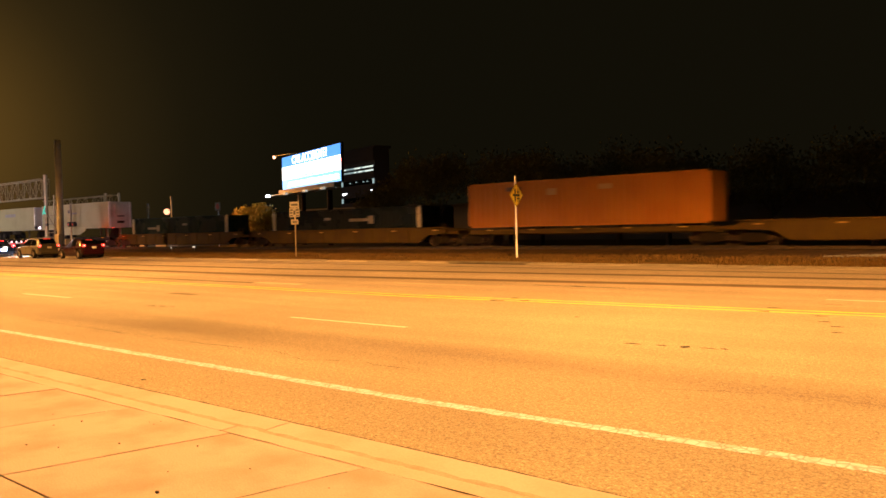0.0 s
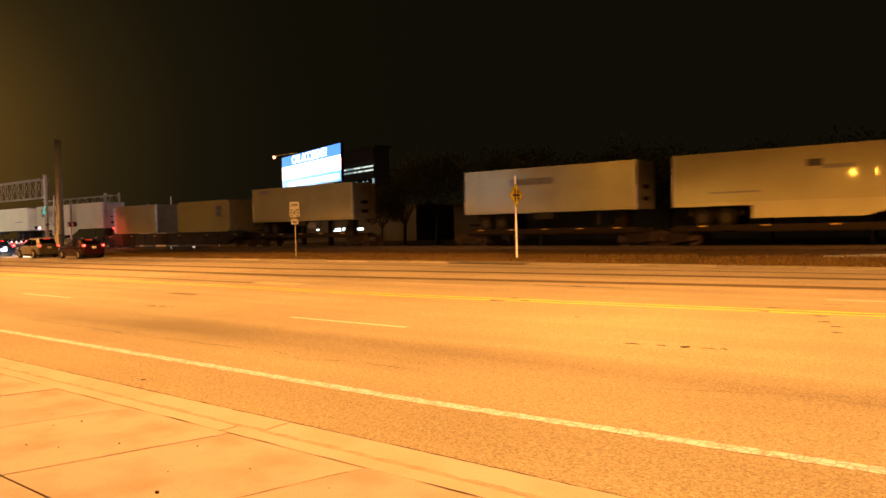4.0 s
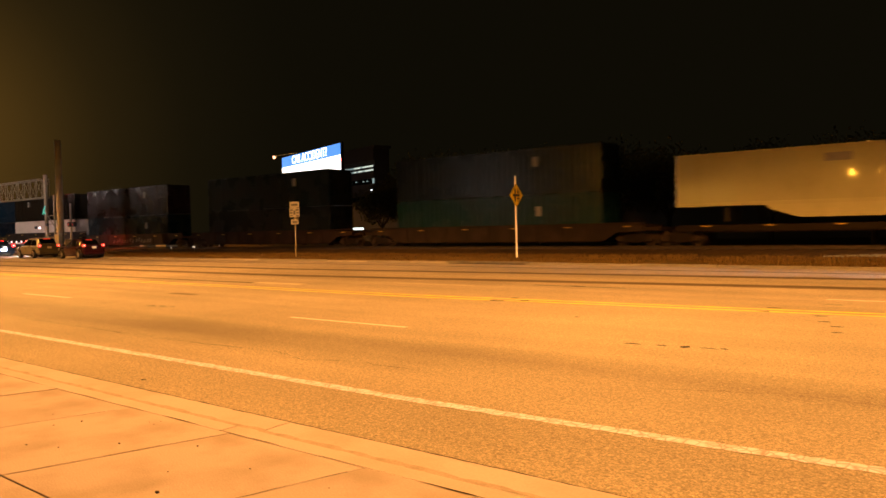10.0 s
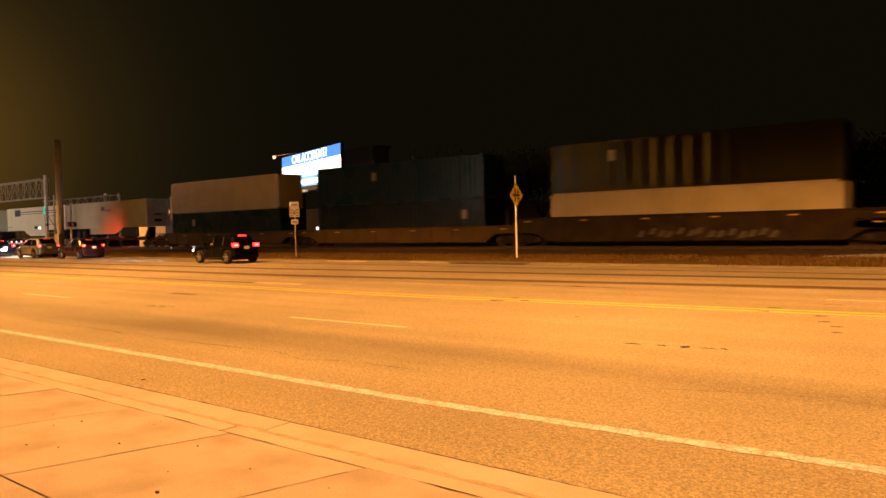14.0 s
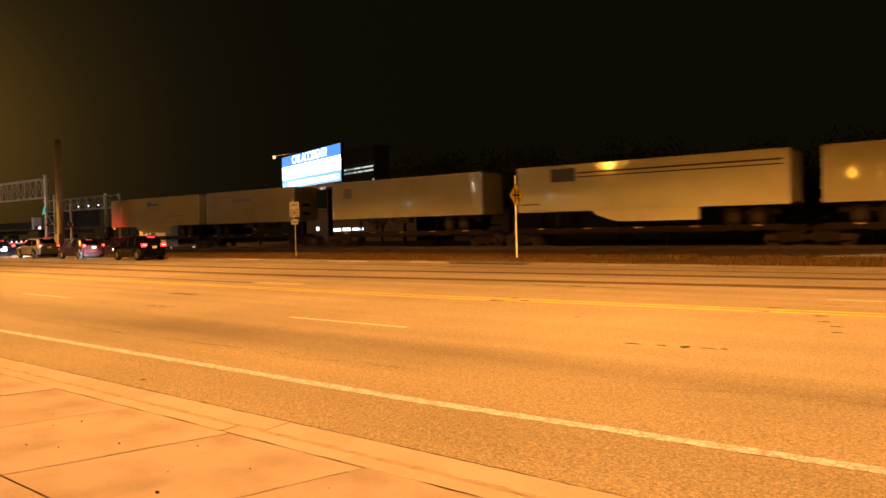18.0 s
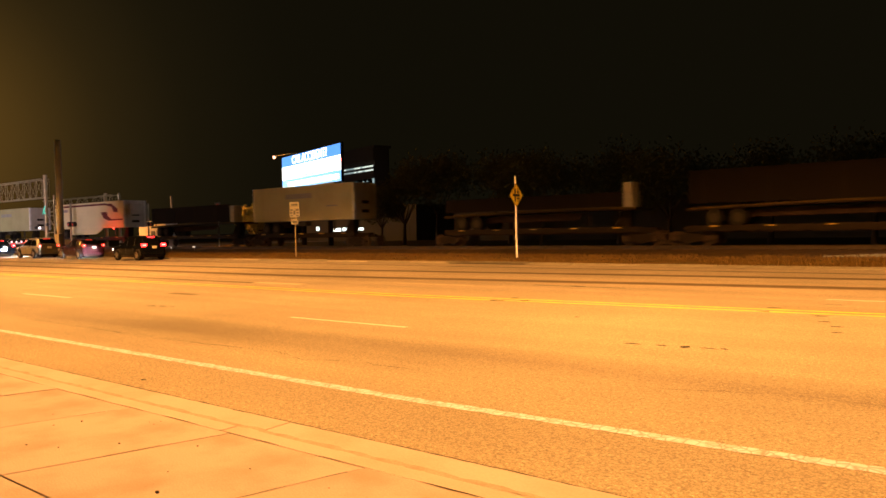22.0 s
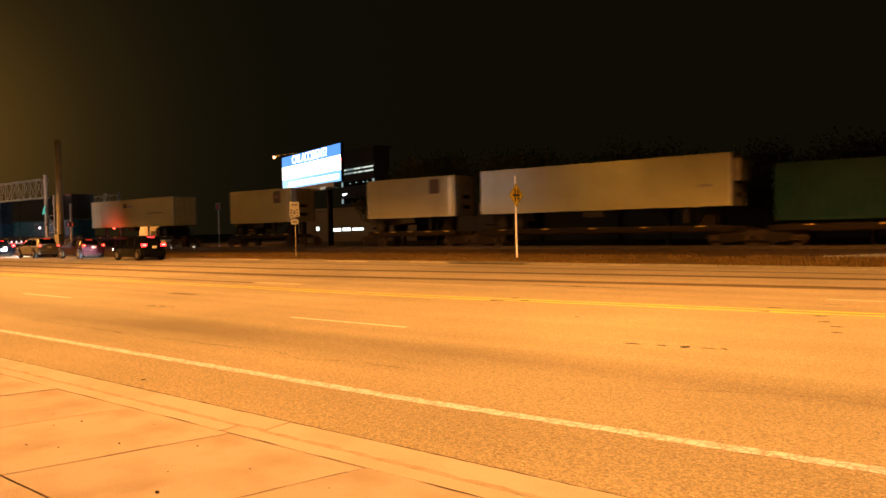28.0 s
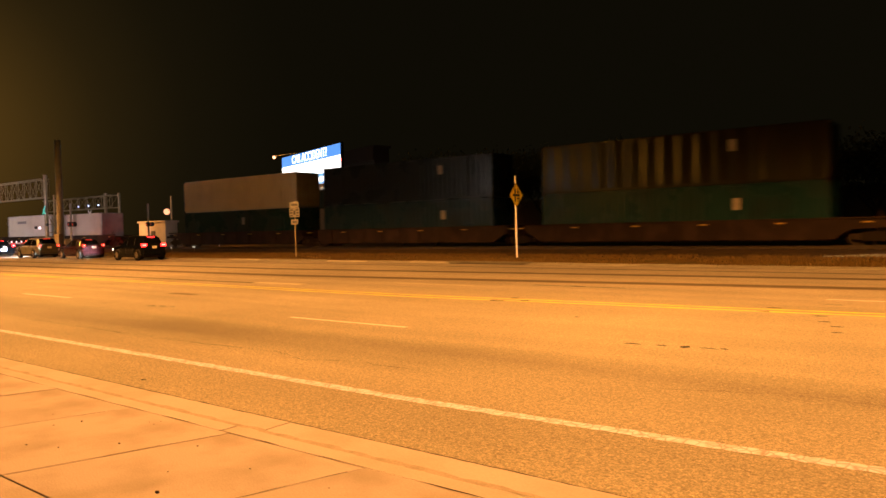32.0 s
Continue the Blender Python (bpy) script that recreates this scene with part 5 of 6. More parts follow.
NAVY = paint("navy_car_paint", (0.004, 0.011, 0.080), 0.2, 0.14, 0.1)
SILVERWHITE = paint("white_car_paint", (0.60, 0.52, 0.84))
BLUECAR = paint("blue_car_paint", (0.008, 0.022, 0.24), 0.25, 0.12, 0.1)
BLACKCAR = paint("black_car_paint", (0.003, 0.0035, 0.005), 0.16, 0.04, 0.08)
BEIGECAR = paint("beige_car_paint", (0.085, 0.078, 0.062), 0.3, 0.15)
MAROONCAR = paint("maroon_car_paint", (0.020, 0.004, 0.005), 0.22, 0.08, 0.10)

white_car = vehicle("hatchback", "small pearl-white hatchback driving with its headlights on", "car", SILVERWHITE, HATCH_ST, HATCH_CAB, (-1.25, 1.25), 0.30, HEAD, TAILOFF, hw=0.85, head_z=0.64, tail_h=0.14, core=False, lens_len=0.40, lens_h=0.11, dlo=(-1.34, 1.20), posts=(-0.62, 0.22), back=-1.68)
truck = vehicle("pickup_truck", "dark navy crew-cab pickup truck with chrome trim", "truck", NAVY, TRUCK_ST, TRUCK_CAB, (-1.80, 1.88), 0.375, HEAD, TAILDIM, wheel_w=0.27, hw=0.97, pickup=True, tail_z=0.86, head_z=0.80, core=False, lens_len=0.38, lens_h=0.22, dlo=(-1.02, 1.22), posts=(-0.22,), back=-0.98)
blue_car = vehicle("crossover", "metallic blue crossover driving with its headlights on", "car", BLUECAR, CROSS_ST, CROSS_CAB, (-1.32, 1.32), 0.33, HEAD, TAILDIM, hw=0.88, tail_h=0.06, tail_z=1.0, head_z=0.66, core=False, lens_len=0.44, lens_h=0.07, dlo=(-1.62, 1.05), posts=(-0.80, 0.15), back=-1.62)
dark_car = vehicle("sedan", "dark sedan driving with its headlights on", "car", BLACKCAR, SEDAN_ST, SEDAN_CAB, (-1.35, 1.38), 0.32, HEAD, TAILDIM, hw=0.87, dlo=(-1.35, 1.0), posts=(-0.6, 0.15), back=-1.35)
suv = vehicle("sport_utility_car", "black sport utility car with bright red brake lights", "car", BLACKCAR, shortened(SUV_ST, 0.87), shortened(SUV_CAB, 0.87), (-1.24, 1.30), 0.34, HEAD, TAIL, hw=0.89, rails=True, third=True, tail_z=0.90, tail_in=0.58, lens_len=0.10, lens_h=0.10, beam=True, dlo=(-1.50, 0.95), posts=(-0.80, 0.12), back=-1.40)

for name, label, body, st, cab, x, y, wb, rails, tail in (
    ("sport_utility_car", "beige sport utility car waiting at the crossing", BEIGECAR, SUV_ST, SUV_CAB, -63.8, 26.75, (-1.30, 1.32), True, TAILDIM),
    ("sedan", "dark maroon sedan waiting with its taillights on", MAROONCAR, shortened(SEDAN_ST, 0.85), shortened(SEDAN_CAB, 0.85), -56.6, 26.9, (-1.32, 1.32), False, TAILDIM),
    ("sedan", "dark car waiting with bluish-white glare at its tail", BLACKCAR, SEDAN_ST, SEDAN_CAB, -73.0, 26.9, (-1.35, 1.38), False, TAIL),
):
    v = vehicle(name, label, "car", body, st, cab, wb, 0.33, HEAD, tail, hw=0.88, rails=rails, spin=False, third=True, tail_z=0.88, head_on=False, dlo=(cab[1][0], 0.95), posts=(-0.75, 0.10), back=cab[1][0])
    if x < -60:
        lamp("queue_headlight", "SPOT", (x - 2.35, y, 0.7), (x - 6.5, y, 0.0), 6000, (0.93, 0.96, 1.0), 0.12, 70, 0.8)
    v.matrix_basis = pose(x, y, 0, 0, 0, 180)
    if x < -70:
        # added panel: its glow stands in for the glare of bluish lights
        part("glare_panel", box(bmnew(), -2.36, -2.31, -0.15, 0.35, 0.50, 0.72, 0.02), glow("bluish_glare", (0.45, 0.55, 1.0), 5.0), v, "added glowing panel in place of a bluish-white glare")

# ---- signs and posts on the verge ----
def advance_sign():
    t = thing("crossing_warning_sign", "yellow diamond sign with a black crossroad and track symbol", "road sign", m=pose(-21.42, 33.3, 0, 0, -0.4, 0))
    part("post", box(bmnew(), -0.05, 0.05, -0.03, 0.03, 0, 4.40, 0.01), POSTWHITE, t, "white-painted square post")
    s = 0.645
    face = part("diamond", prism(bmnew(), [(0, -s), (s, 0), (0, s), (-s, 0)], -0.006, 0.006), SIGNYELLOW, t, at=pose(0.10, -0.08, 3.35, 0, 0, 88))
    bm = bmnew()
    for x0, x1, z0, z1 in ((-0.34, 0.30, -0.055, 0.055), (-0.17, -0.06, -0.34, 0.34), (0.10, 0.15, -0.36, 0.36), (0.22, 0.27, -0.32, 0.32), (0.06, 0.31, -0.20, -0.15), (0.06, 0.31, 0.15, 0.20)):
        box(bm, x0, x1, -0.012, -0.007, z0, z1)
    part("symbol", bm, BLACK, face)
    bm = bmnew()
    k = s - 0.045
    for a, b in (((0, -k), (k, 0)), ((k, 0), (0, k)), ((0, k), (-k, 0)), ((-k, 0), (0, -k))):
        rod(bm, (a[0], -0.008, a[1]), (b[0], -0.008, b[1]), 0.012, sides=6)
    part("border", bm, BLACK, face)
    part("bolt", rod(bmnew(), (0.0, -0.1, 3.5), (0.0, -0.04, 3.5), 0.015, sides=8), GALV, t)
    return t


advance_sign()


def route_sign():
    t = thing("route_sign", "white route sign assembly with three stacked plates", "road sign", m=pose(-36.25, 30.7, 0))
    part("post", rod(bmnew(), (0, 0, 0), (0, 0, 3.5), 0.045, sides=10), GALV, t)
    for z, w, h, kind in ((3.19, 0.66, 0.36, "word"), (2.58, 0.72, 0.58, "shield"), (2.12, 0.52, 0.32, "arrow")):
        p = part("plate", box(bmnew(), -w / 2, w / 2, -0.075, -0.06, z, z + h, 0.006), SIGNGREY, t, at=pose(0, 0, 0, 0, 0, 20))
        bm = bmnew()
        if kind == "word":
            box(bm, -0.24, 0.24, -0.082, -0.077, z + 0.11, z + 0.24)
        elif kind == "shield":
            for x0, x1, z0, z1 in ((-0.30, -0.10, 0.40, 0.50), (0.1, 0.30, 0.40, 0.50), (-0.32, -0.14, 0.22, 0.32), (0.14, 0.32, 0.22, 0.32), (-0.3, -0.12, 0.06, 0.14), (0.12, 0.3, 0.06, 0.14), (-0.07, 0.07, 0.16, 0.42)):
                box(bm, x0, x1, -0.082, -0.077, z + z0, z + z1)
        else:
            prism(bm, [(-0.18, z + 0.16), (-0.04, z + 0.26), (-0.04, z + 0.20), (0.18, z + 0.20), (0.18, z + 0.12), (-0.04, z + 0.12), (-0.04, z + 0.06)], -0.082, -0.077)
        part("printing", bm, BLACK, p)
    return t


route_sign()

t = thing("utility_pole", "tall tapered concrete utility pole", "utility pole", m=pose(-68.6, 30.8, 0))
part("shaft", rod(bmnew(), (0, 0, 0), (-0.05, 0, 10.4), 0.31, 0.26, 18), POLEWOOD, t, smooth=True)
part("cabinet", box(bmnew(), 0.3, 1.1, -0.7, -0.3, 0.0, 1.9, 0.03), GALV, t)


# ---- level crossing ----
def truss(parent, x0, x1, y, z0, z1, taper):
    """A lattice arm from its post at x1 to its free end at x0."""
    for yy in (y - 0.4, y + 0.4):
        for lo in (True, False):
            za, zb = (z0, z0 + taper) if lo else (z1, z1 - taper)
            part("chord", rod(bmnew(), (x1, yy, za), (x0, yy, zb), 0.06, sides=8), GALV, parent)
        n = 9
        for i in range(n):
            xa, xb = x1 + (x0 - x1) * i / n, x1 + (x0 - x1) * (i + 1) / n
            part("upright", rod(bmnew(), (xa, yy, z0), (xa, yy, z1), 0.035, sides=6), GALV, parent)
            part("brace", rod(bmnew(), (xa, yy, z0 if i % 2 else z1), (xb, yy, z1 if i % 2 else z0), 0.022, sides=6), GALV, parent)


RED_ON = glow("crossing_lamp_red", (1.0, 0.05, 0.03), 14.0, (0.3, 0.01, 0.01))
PINK_GLARE = glow("gate_glare_pale", (1.0, 0.72, 0.74), 1.6)
PINKWHITE = glow("pinkish_lamp", (1.0, 0.78, 0.92), 5.0)
BLUISH_ON = glow("small_bluish_lamp", (0.45, 0.55, 1.0), 5.0)
WHITE_ON = glow("small_white_lamp", (0.9, 0.92, 1.0), 12.0)

t = thing("crossing_cantilever", "galvanised lattice cantilever over the side street", "signal gantry", "cantilevers of the crossing")
part("mast", rod(bmnew(), (-83.4, 36, 0.0), (-83.4, 36, 8.4), 0.20, sides=12), GALV, t)
part("mast", rod(bmnew(), (-82.4, 36.4, 0.0), (-82.4, 36.4, 6.2), 0.10, sides=12), GALV, t)
truss(t, -97.5, -83.4, 36, 5.95, 7.95, 0.0)
bm = bmnew()
rod(bm, (-83.3, 35.6, 4.15), (-82.75, 35.6, 5.0), 0.07, sides=6)
rod(bm, (-82.75, 35.6, 4.15), (-83.15, 35.6, 4.7), 0.07, sides=6)
# the crossbuck is no lamp; emission stands in for the light it reflects
part("crossbuck", bm, glow("teal_sheen", (0.10, 0.85, 0.62), 0.32, (0.1, 0.6, 0.5)), t, "teal crossbuck, its reflected light given as glow")
for z in (1.2, 2.1, 3.0, 3.9):
    part("ladder_rung", rod(bmnew(), (-83.3, 35.9, z), (-82.3, 36.3, z + 0.1), 0.04, sides=6), GALV, t)
part("brace", rod(bmnew(), (-83.3, 35.9, 4.4), (-80.9, 36.0, 2.2), 0.05, sides=6), GALV, t)
for x, z, m in ((-85.6, 2.75, BLACK), (-82.9, 3.0, BLACK), (-95.5, 6.9, RED_ON)):
    part("flasher", rod(bmnew(), (x, 35.9, z), (x, 35.7, z), 0.16, 0.16, 14), m, t)
part("white_lamp", rod(bmnew(), (-84.3, 35.7, 2.68), (-84.3, 35.6, 2.68), 0.10, 0.10, 14), PINKWHITE, t)
part("control_box", box(bmnew(), -83.2, -81.6, 35.5, 36.2, 0.1, 1.7, 0.03), GALV, t)

t = thing("crossing_cantilever", "galvanised lattice cantilever behind the tracks", "signal gantry", "cantilevers of the crossing")
part("mast", rod(bmnew(), (-92.0, 47, 0.0), (-92.0, 47, 7.1), 0.20, sides=12), GALV, t)
part("mast", rod(bmnew(), (-89.6, 47.5, 0.0), (-89.6, 47.5, 7.05), 0.15, sides=12), GALV, t)
truss(t, -109, -89.6, 47, 5.2, 6.75, 0.0)
bm = bmnew()
rod(bm, (-95.6, 46.5, 4.0), (-94.8, 46.5, 5.0), 0.07, sides=6)
rod(bm, (-94.8, 46.5, 4.0), (-95.6, 46.5, 5.0), 0.07, sides=6)
part("crossbuck", bm, SIGNWHITE, t, "white crossbuck")
part("flasher", rod(bmnew(), (-89.7, 46.9, 2.7), (-89.7, 46.7, 2.7), 0.15, 0.15, 14), RED_ON, t, "lit red flasher")
for x in (-97.9, -95.2, -92.6):
    part("white_lamp", rod(bmnew(), (x, 46.4, 5.6), (x, 46.3, 5.6), 0.08, 0.08, 12), BLUISH_ON, t, "small bluish signal lamp")


def crossing_signal(x, y, h, red):
    t = thing("crossing_signal", "crossing signal mast with round hooded flasher heads", "crossing signal", "crossing signals")
    part("mast", rod(bmnew(), (x, y, 0), (x, y, h), 0.10, sides=12), POLEWOOD if not red else GALV, t)
    for dx, dy in ((0.45, -0.15), (0.85, 0.1), (1.25, -0.15), (0.65, -0.3)):
        hd = part("flasher_hood", rod(bmnew(), (x + dx, y + dy, 2.95), (x + dx, y + dy - 0.28, 2.92), 0.24, 0.26, 16), BLACK, t)
        part("flasher_lens", rod(bmnew(), (x + dx, y + dy - 0.285, 2.92), (x + dx, y + dy - 0.30, 2.92), 0.12, 0.12, 14), RED_ON if red else SIGNRED, hd)
    part("crossarm", rod(bmnew(), (x - 0.1, y - 0.1, 2.95), (x + 1.4, y - 0.1, 2.95), 0.04, sides=8), BLACK, t)
    part("footing", box(bmnew(), x - 0.45, x + 0.45, y - 0.45, y + 0.45, 0, 0.9, 0.05), GALV, t)
    return t


first = crossing_signal(-77.8, 36.0, 5.1, False)
crossing_signal(-82.0, 47.0, 5.4, False)


def gate(x0, x1, y, z):
    t = thing("crossing_gate", "lowered red and white crossing gate arm", "gate")
    n = 12
    for i in range(n):
        a, b = x0 + (x1 - x0) * i / n, x0 + (x1 - x0) * (i + 1) / n
        part("stripe", box(bmnew(), min(a, b), max(a, b), y - 0.02, y + 0.02, z - 0.07, z + 0.07), SIGNRED if i % 2 else SIGNWHITE, t)
    part("machine", box(bmnew(), x0 - 0.1, x0 + 0.6, y - 0.3, y + 0.3, 0.0, 1.4, 0.04), GALV, t)
    for k, gx in enumerate((-92.6, -91.2, -89.9, -88.6, -87.3, -86.1, -78.6)):
        # pale glows stand in for headlights mirrored on the arm; red ones are lamps
        part("gate_glow", rod(bmnew(), (gx, y - 0.03, z + 0.16), (gx, y - 0.12, z + 0.16), 0.10, sides=10), RED_ON if k > 4 else PINK_GLARE, t)


gate(-77.0, -93.0, 35.0, 1.05)
for px_, pz_, pw_ in ((-62.48, 0.36, 0.12), (-58.8, 0.44, 0.4)):
    # small reflectors; a faint emission stands in for their shine
    t = thing("track_reflector", "small white reflector low beside the track, its shine given as glow", "lamp", "marker lamps beside the track", m=pose(px_, 38.0, 0))
    part("stake", rod(bmnew(), (0, 0.06, 0), (0, 0.06, pz_ + 0.1), 0.02, sides=6), GALV, t)
    part("lens", box(bmnew(), -pw_ / 2, pw_ / 2, -0.03, 0.03, pz_, pz_ + 0.14, 0.01), glow("reflector_glow", (1.0, 0.95, 0.8), 0.5), t)
lamp("crossing_red", "SPOT", (-76.0, 37.0, 1.4), (-76.5, 42, 1.3), 450, (1.0, 0.03, 0.02), 0.2, 120, 0.9)

# ---- behind the tracks ----
def billboard():
    a, b = Vector((-76.06, 62.5, 0)), Vector((-58.95, 56.53, 0))
    d = (b - a)
    L = d.length
    ang = math.degrees(math.atan2(d.y, d.x))
    t = thing("billboard", "large lit blue and white advertising billboard", "billboard", m=pose(a.x, a.y, 0, 0, 0, ang))
    z0, z1 = 7.15, 11.28
    H = z1 - z0
    blue = glow("billboard_blue", (0.10, 0.34, 0.95), 1.15, (0.1, 0.3, 0.8))
    white = glow("billboard_white", (1.0, 0.96, 0.93), 3.2, (0.9, 0.9, 0.9))
    sky = glow("billboard_light_blue", (0.22, 0.55, 1.0), 1.3, (0.3, 0.6, 0.9))
    part("frame", box(bmnew(), -0.1, L + 0.1, 0.02, 0.35, z0 - 0.1, z1 + 0.1, 0.03), DARKSTEEL, t)
    part("top_panel", box(bmnew(), 0, L, -0.03, 0.016, z0 + H * 0.69, z1), blue, t, "glowing blue headline band")
    part("middle_panel", box(bmnew(), 0, L, -0.03, 0.016, z0 + H * 0.30, z0 + H * 0.688), white, t, "glowing white band")
    part("lower_panel", box(bmnew(), 0, L, -0.03, 0.016, z0, z0 + H * 0.298), sky, t, "glowing pale blue band")
    part("phone_line", box(bmnew(), L * 0.12, L * 0.97, -0.05, -0.032, z0 + H * 0.07, z0 + H * 0.2), white, t)
    part("lower_line", box(bmnew(), L * 0.36, L * 0.6, -0.05, -0.032, z0 + H * 0.31, z0 + H * 0.36), sky, t)
    cu = bpy.data.curves.new("headline", "FONT")
    cu.body, cu.size, cu.align_x, cu.align_y, cu.extrude = "CAR ACCIDENT?", 1.45, "CENTER", "CENTER", 0.01
    tmp = new("headline_text", cu)
    bpy.context.view_layer.update()
    me = bpy.data.meshes.new_from_object(tmp.evaluated_get(bpy.context.evaluated_depsgraph_get()))
    bpy.data.objects.remove(tmp)
    me.materials.clear()
    me.materials.append(white)
    o = new("headline", me)
    o.parent = t
    o.matrix_basis = pose(L * 0.5, -0.045, z0 + H * 0.845, 90, 0, 0) @ Matrix.Diagonal((1.0, 1.0, 1, 1))
    part("catwalk", box(bmnew(), -0.6, L + 0.2, -1.6, 0.0, z0 - 0.80, z0 - 0.70, 0.01), GALV, t)
    part("apron", box(bmnew(), L * 0.05, L, -0.9, -0.82, z0 - 0.75, z0 - 0.12), WALLPALE, t)
    for u in (0.0, 0.35, 0.7, 0.98):
        s = part("flood_arm", rod(bmnew(), (L * u, -0.4, z0 - 0.75), (L * u, -2.0, z0 - 0.85), 0.04, sides=8), GALV, t)
        # only the first is a lit lamp; the dim glow stands in for the lit catwalk
        part("flood_lamp", box(bmnew(), L * u - 0.45, L * u + 0.45, -2.2, -1.9, z0 - 0.95, z0 - 0.70, 0.03), WHITE_ON if u < 0.1 else glow("lit_catwalk_glow", (1.0, 0.9, 0.72), 0.3), s)
    for u in (0.3, 0.75):
        part("column", rod(bmnew(), (L * u, 0.6, 0), (L * u, 0.6, z1 - 0.3), 0.32, sides=14), DARKSTEEL, t)
    part("aviation_lamp", rod(bmnew(), (L + 0.15, -0.05, z0 + H * 0.56), (L + 0.15, -0.12, z0 + H * 0.56), 0.1, sides=10), RED_ON, t)
    return t


billboard()


def far_lamp(x, y, z, r, strength, label, arm):
    t = thing("far_street_lamp", label, "street lamp", "street lamps behind the tracks", m=pose(x, y, 0))
    part("pole", rod(bmnew(), (arm, 0, 0), (arm, 0, z + 0.3), 0.12, 0.08, 10), POLEWOOD, t)
    part("arm", rod(bmnew(), (arm, 0, z + 0.25), (0, 0, z + 0.2), 0.05, sides=8), GALV, t)
    bm = bmnew()
    bmesh.ops.create_uvsphere(bm, u_segments=16, v_segments=10, radius=r, matrix=Matrix.Translation((0, 0, z)) @ Matrix.Diagonal((1, 1, 1, 1)))
    part("globe", bm, glow("far_lamp_glow", (1.0, 0.43, 0.22), strength), t, "glowing warm lamp globe", smooth=True)
    return t


far_lamp(-124.4, 75, 5.9, 0.56, 1.7, "glowing sodium lamp behind the tracks", 1.7)
far_lamp(-93.7, 75.4, 13.55, 0.22, 5.0, "warm street lamp beside the billboard", 5.5)
lamp("billboard_street_lamp", "POINT", (-93.7, 74.6, 12.5), (-93.7, 74.6, 0), 900, SODIUM, 0.25)
# unseen sodium-coloured fills, added to brighten the hut wall and the small tree
lamp("back_fill", "SPOT", (-101, 50.5, 6.5), (-95, 56, 2), 5000, SODIUM, 0.3, 140, 0.6)
lamp("back_fill", "SPOT", (-82, 54, 7.5), (-78, 60, 2), 4500, SODIUM, 0.3, 120, 0.6)

LIT = glow("lit_window", (0.86, 1.0, 0.86), 0.8)
LITDIM = glow("dim_window", (0.6, 0.85, 0.85), 0.35)


def office():
    a, b = Vector((-110.5, 105.8, 0)), Vector((-97.4, 101.9, 0))
    d = b - a
    CLAD = mat("dark_cladding", (0.05, 0.05, 0.05), 0.5, 0, 0.1, 0.4, 8, 0.02, spec=0.1)
    t = thing("office_building", "dark glass office building with a lit top storey", "building", m=pose(a.x, a.y, 0, 0, 0, math.degrees(math.atan2(d.y, d.x))))
    L = d.length
    part("wall", box(bmnew(), 0, L, 0.3, 3.5, 0, 17.3), CLAD, t)
    part("roof", box(bmnew(), -0.3, L + 0.3, 0, 3.8, 17.3, 17.8, 0.05), CLAD, t)
    for k in range(5):
        z = 3.4 * k + 0.4
        part("spandrel", box(bmnew(), 0, L, 0.0, 0.3, z + 1.0, z + 3.3), CLAD, t)
        for i in range(16):
            x = L * i / 16
            if k == 4:
                m = LIT if i < 3 or i > 6 else LITDIM
                for zz in (13.0, 13.75):
                    part("window", box(bmnew(), x + 0.06, x + L / 16 - 0.06, -0.05, -0.012, zz, zz + 0.3), m if random.random() < 0.8 else LITDIM, t)
            else:
                part("window", box(bmnew(), x + 0.08, x + L / 16 - 0.08, 0.12, 0.2, z, z + 0.95), LITDIM if random.random() < 0.1 else TINT, t)
    for x, z in ((1.0, 8.9), (1.6, 8.95), (2.2, 9.0), (12.6, 9.2), (13.3, 9.2), (4.0, 11.0), (6.5, 11.1), (9.5, 11.0), (11.0, 11.0)):
        part("wall_lamp", box(bmnew(), x, x + 0.42, -0.08, -0.01, z, z + 0.2), WHITE_ON if z < 10 else LITDIM, t)
    return t


office()


def low_building(x0, x1, y0, y1, h, wall, label, lit=()):
    t = thing("warehouse", label, "building")
    part("wall", box(bmnew(), x0, x1, y0, y1, 0, h), wall, t)
    part("roof", box(bmnew(), x0 - 0.3, x1 + 0.3, y0 - 0.3, y1 + 0.3, h, h + 0.35, 0.05), WALLDARK, t)
    for a, b, z0, z1 in lit:
        part("window", box(bmnew(), a, b, y0 - 0.05, y0 - 0.01, z0, z1), glow("shop_window", (0.85, 1.0, 0.95), 2.2), t, "glowing window")
    n = int((x1 - x0) / 5)
    for i in range(n):
        x = x0 + (x1 - x0) * (i + 0.5) / n
        part("door", box(bmnew(), x - 1.2, x + 1.2, y0 - 0.04, y0 - 0.005, 0, 2.6), WALLDARK, t)
    return t


low_building(-95, -70, 82, 96, 5.0, WALLDARK, "low dark warehouse with lit windows", [(-91.6, -90.9, 1.8, 2.4), (-87.5, -85.8, 1.6, 2.1), (-85.4, -83.6, 1.65, 2.15), (-83.2, -80.8, 1.7, 2.1)])
low_building(-60, -5, 78, 92, 4.6, WALLDARK, "long dark warehouse behind the trees")
t = thing("kiosk", "pale lit block hut with a flat roof", "hut", m=pose(0, 0, 0))
part("wall", box(bmnew(), -98.8, -92.0, 55.2, 57.0, 0, 3.35), WALLPALE, t)
part("roof", box(bmnew(), -99.0, -91.8, 55.0, 57.2, 3.35, 3.6, 0.04), WALLPALE, t)
part("door", box(bmnew(), -95.6, -94.6, 55.12, 55.19, 0, 2.2), WALLDARK, t)

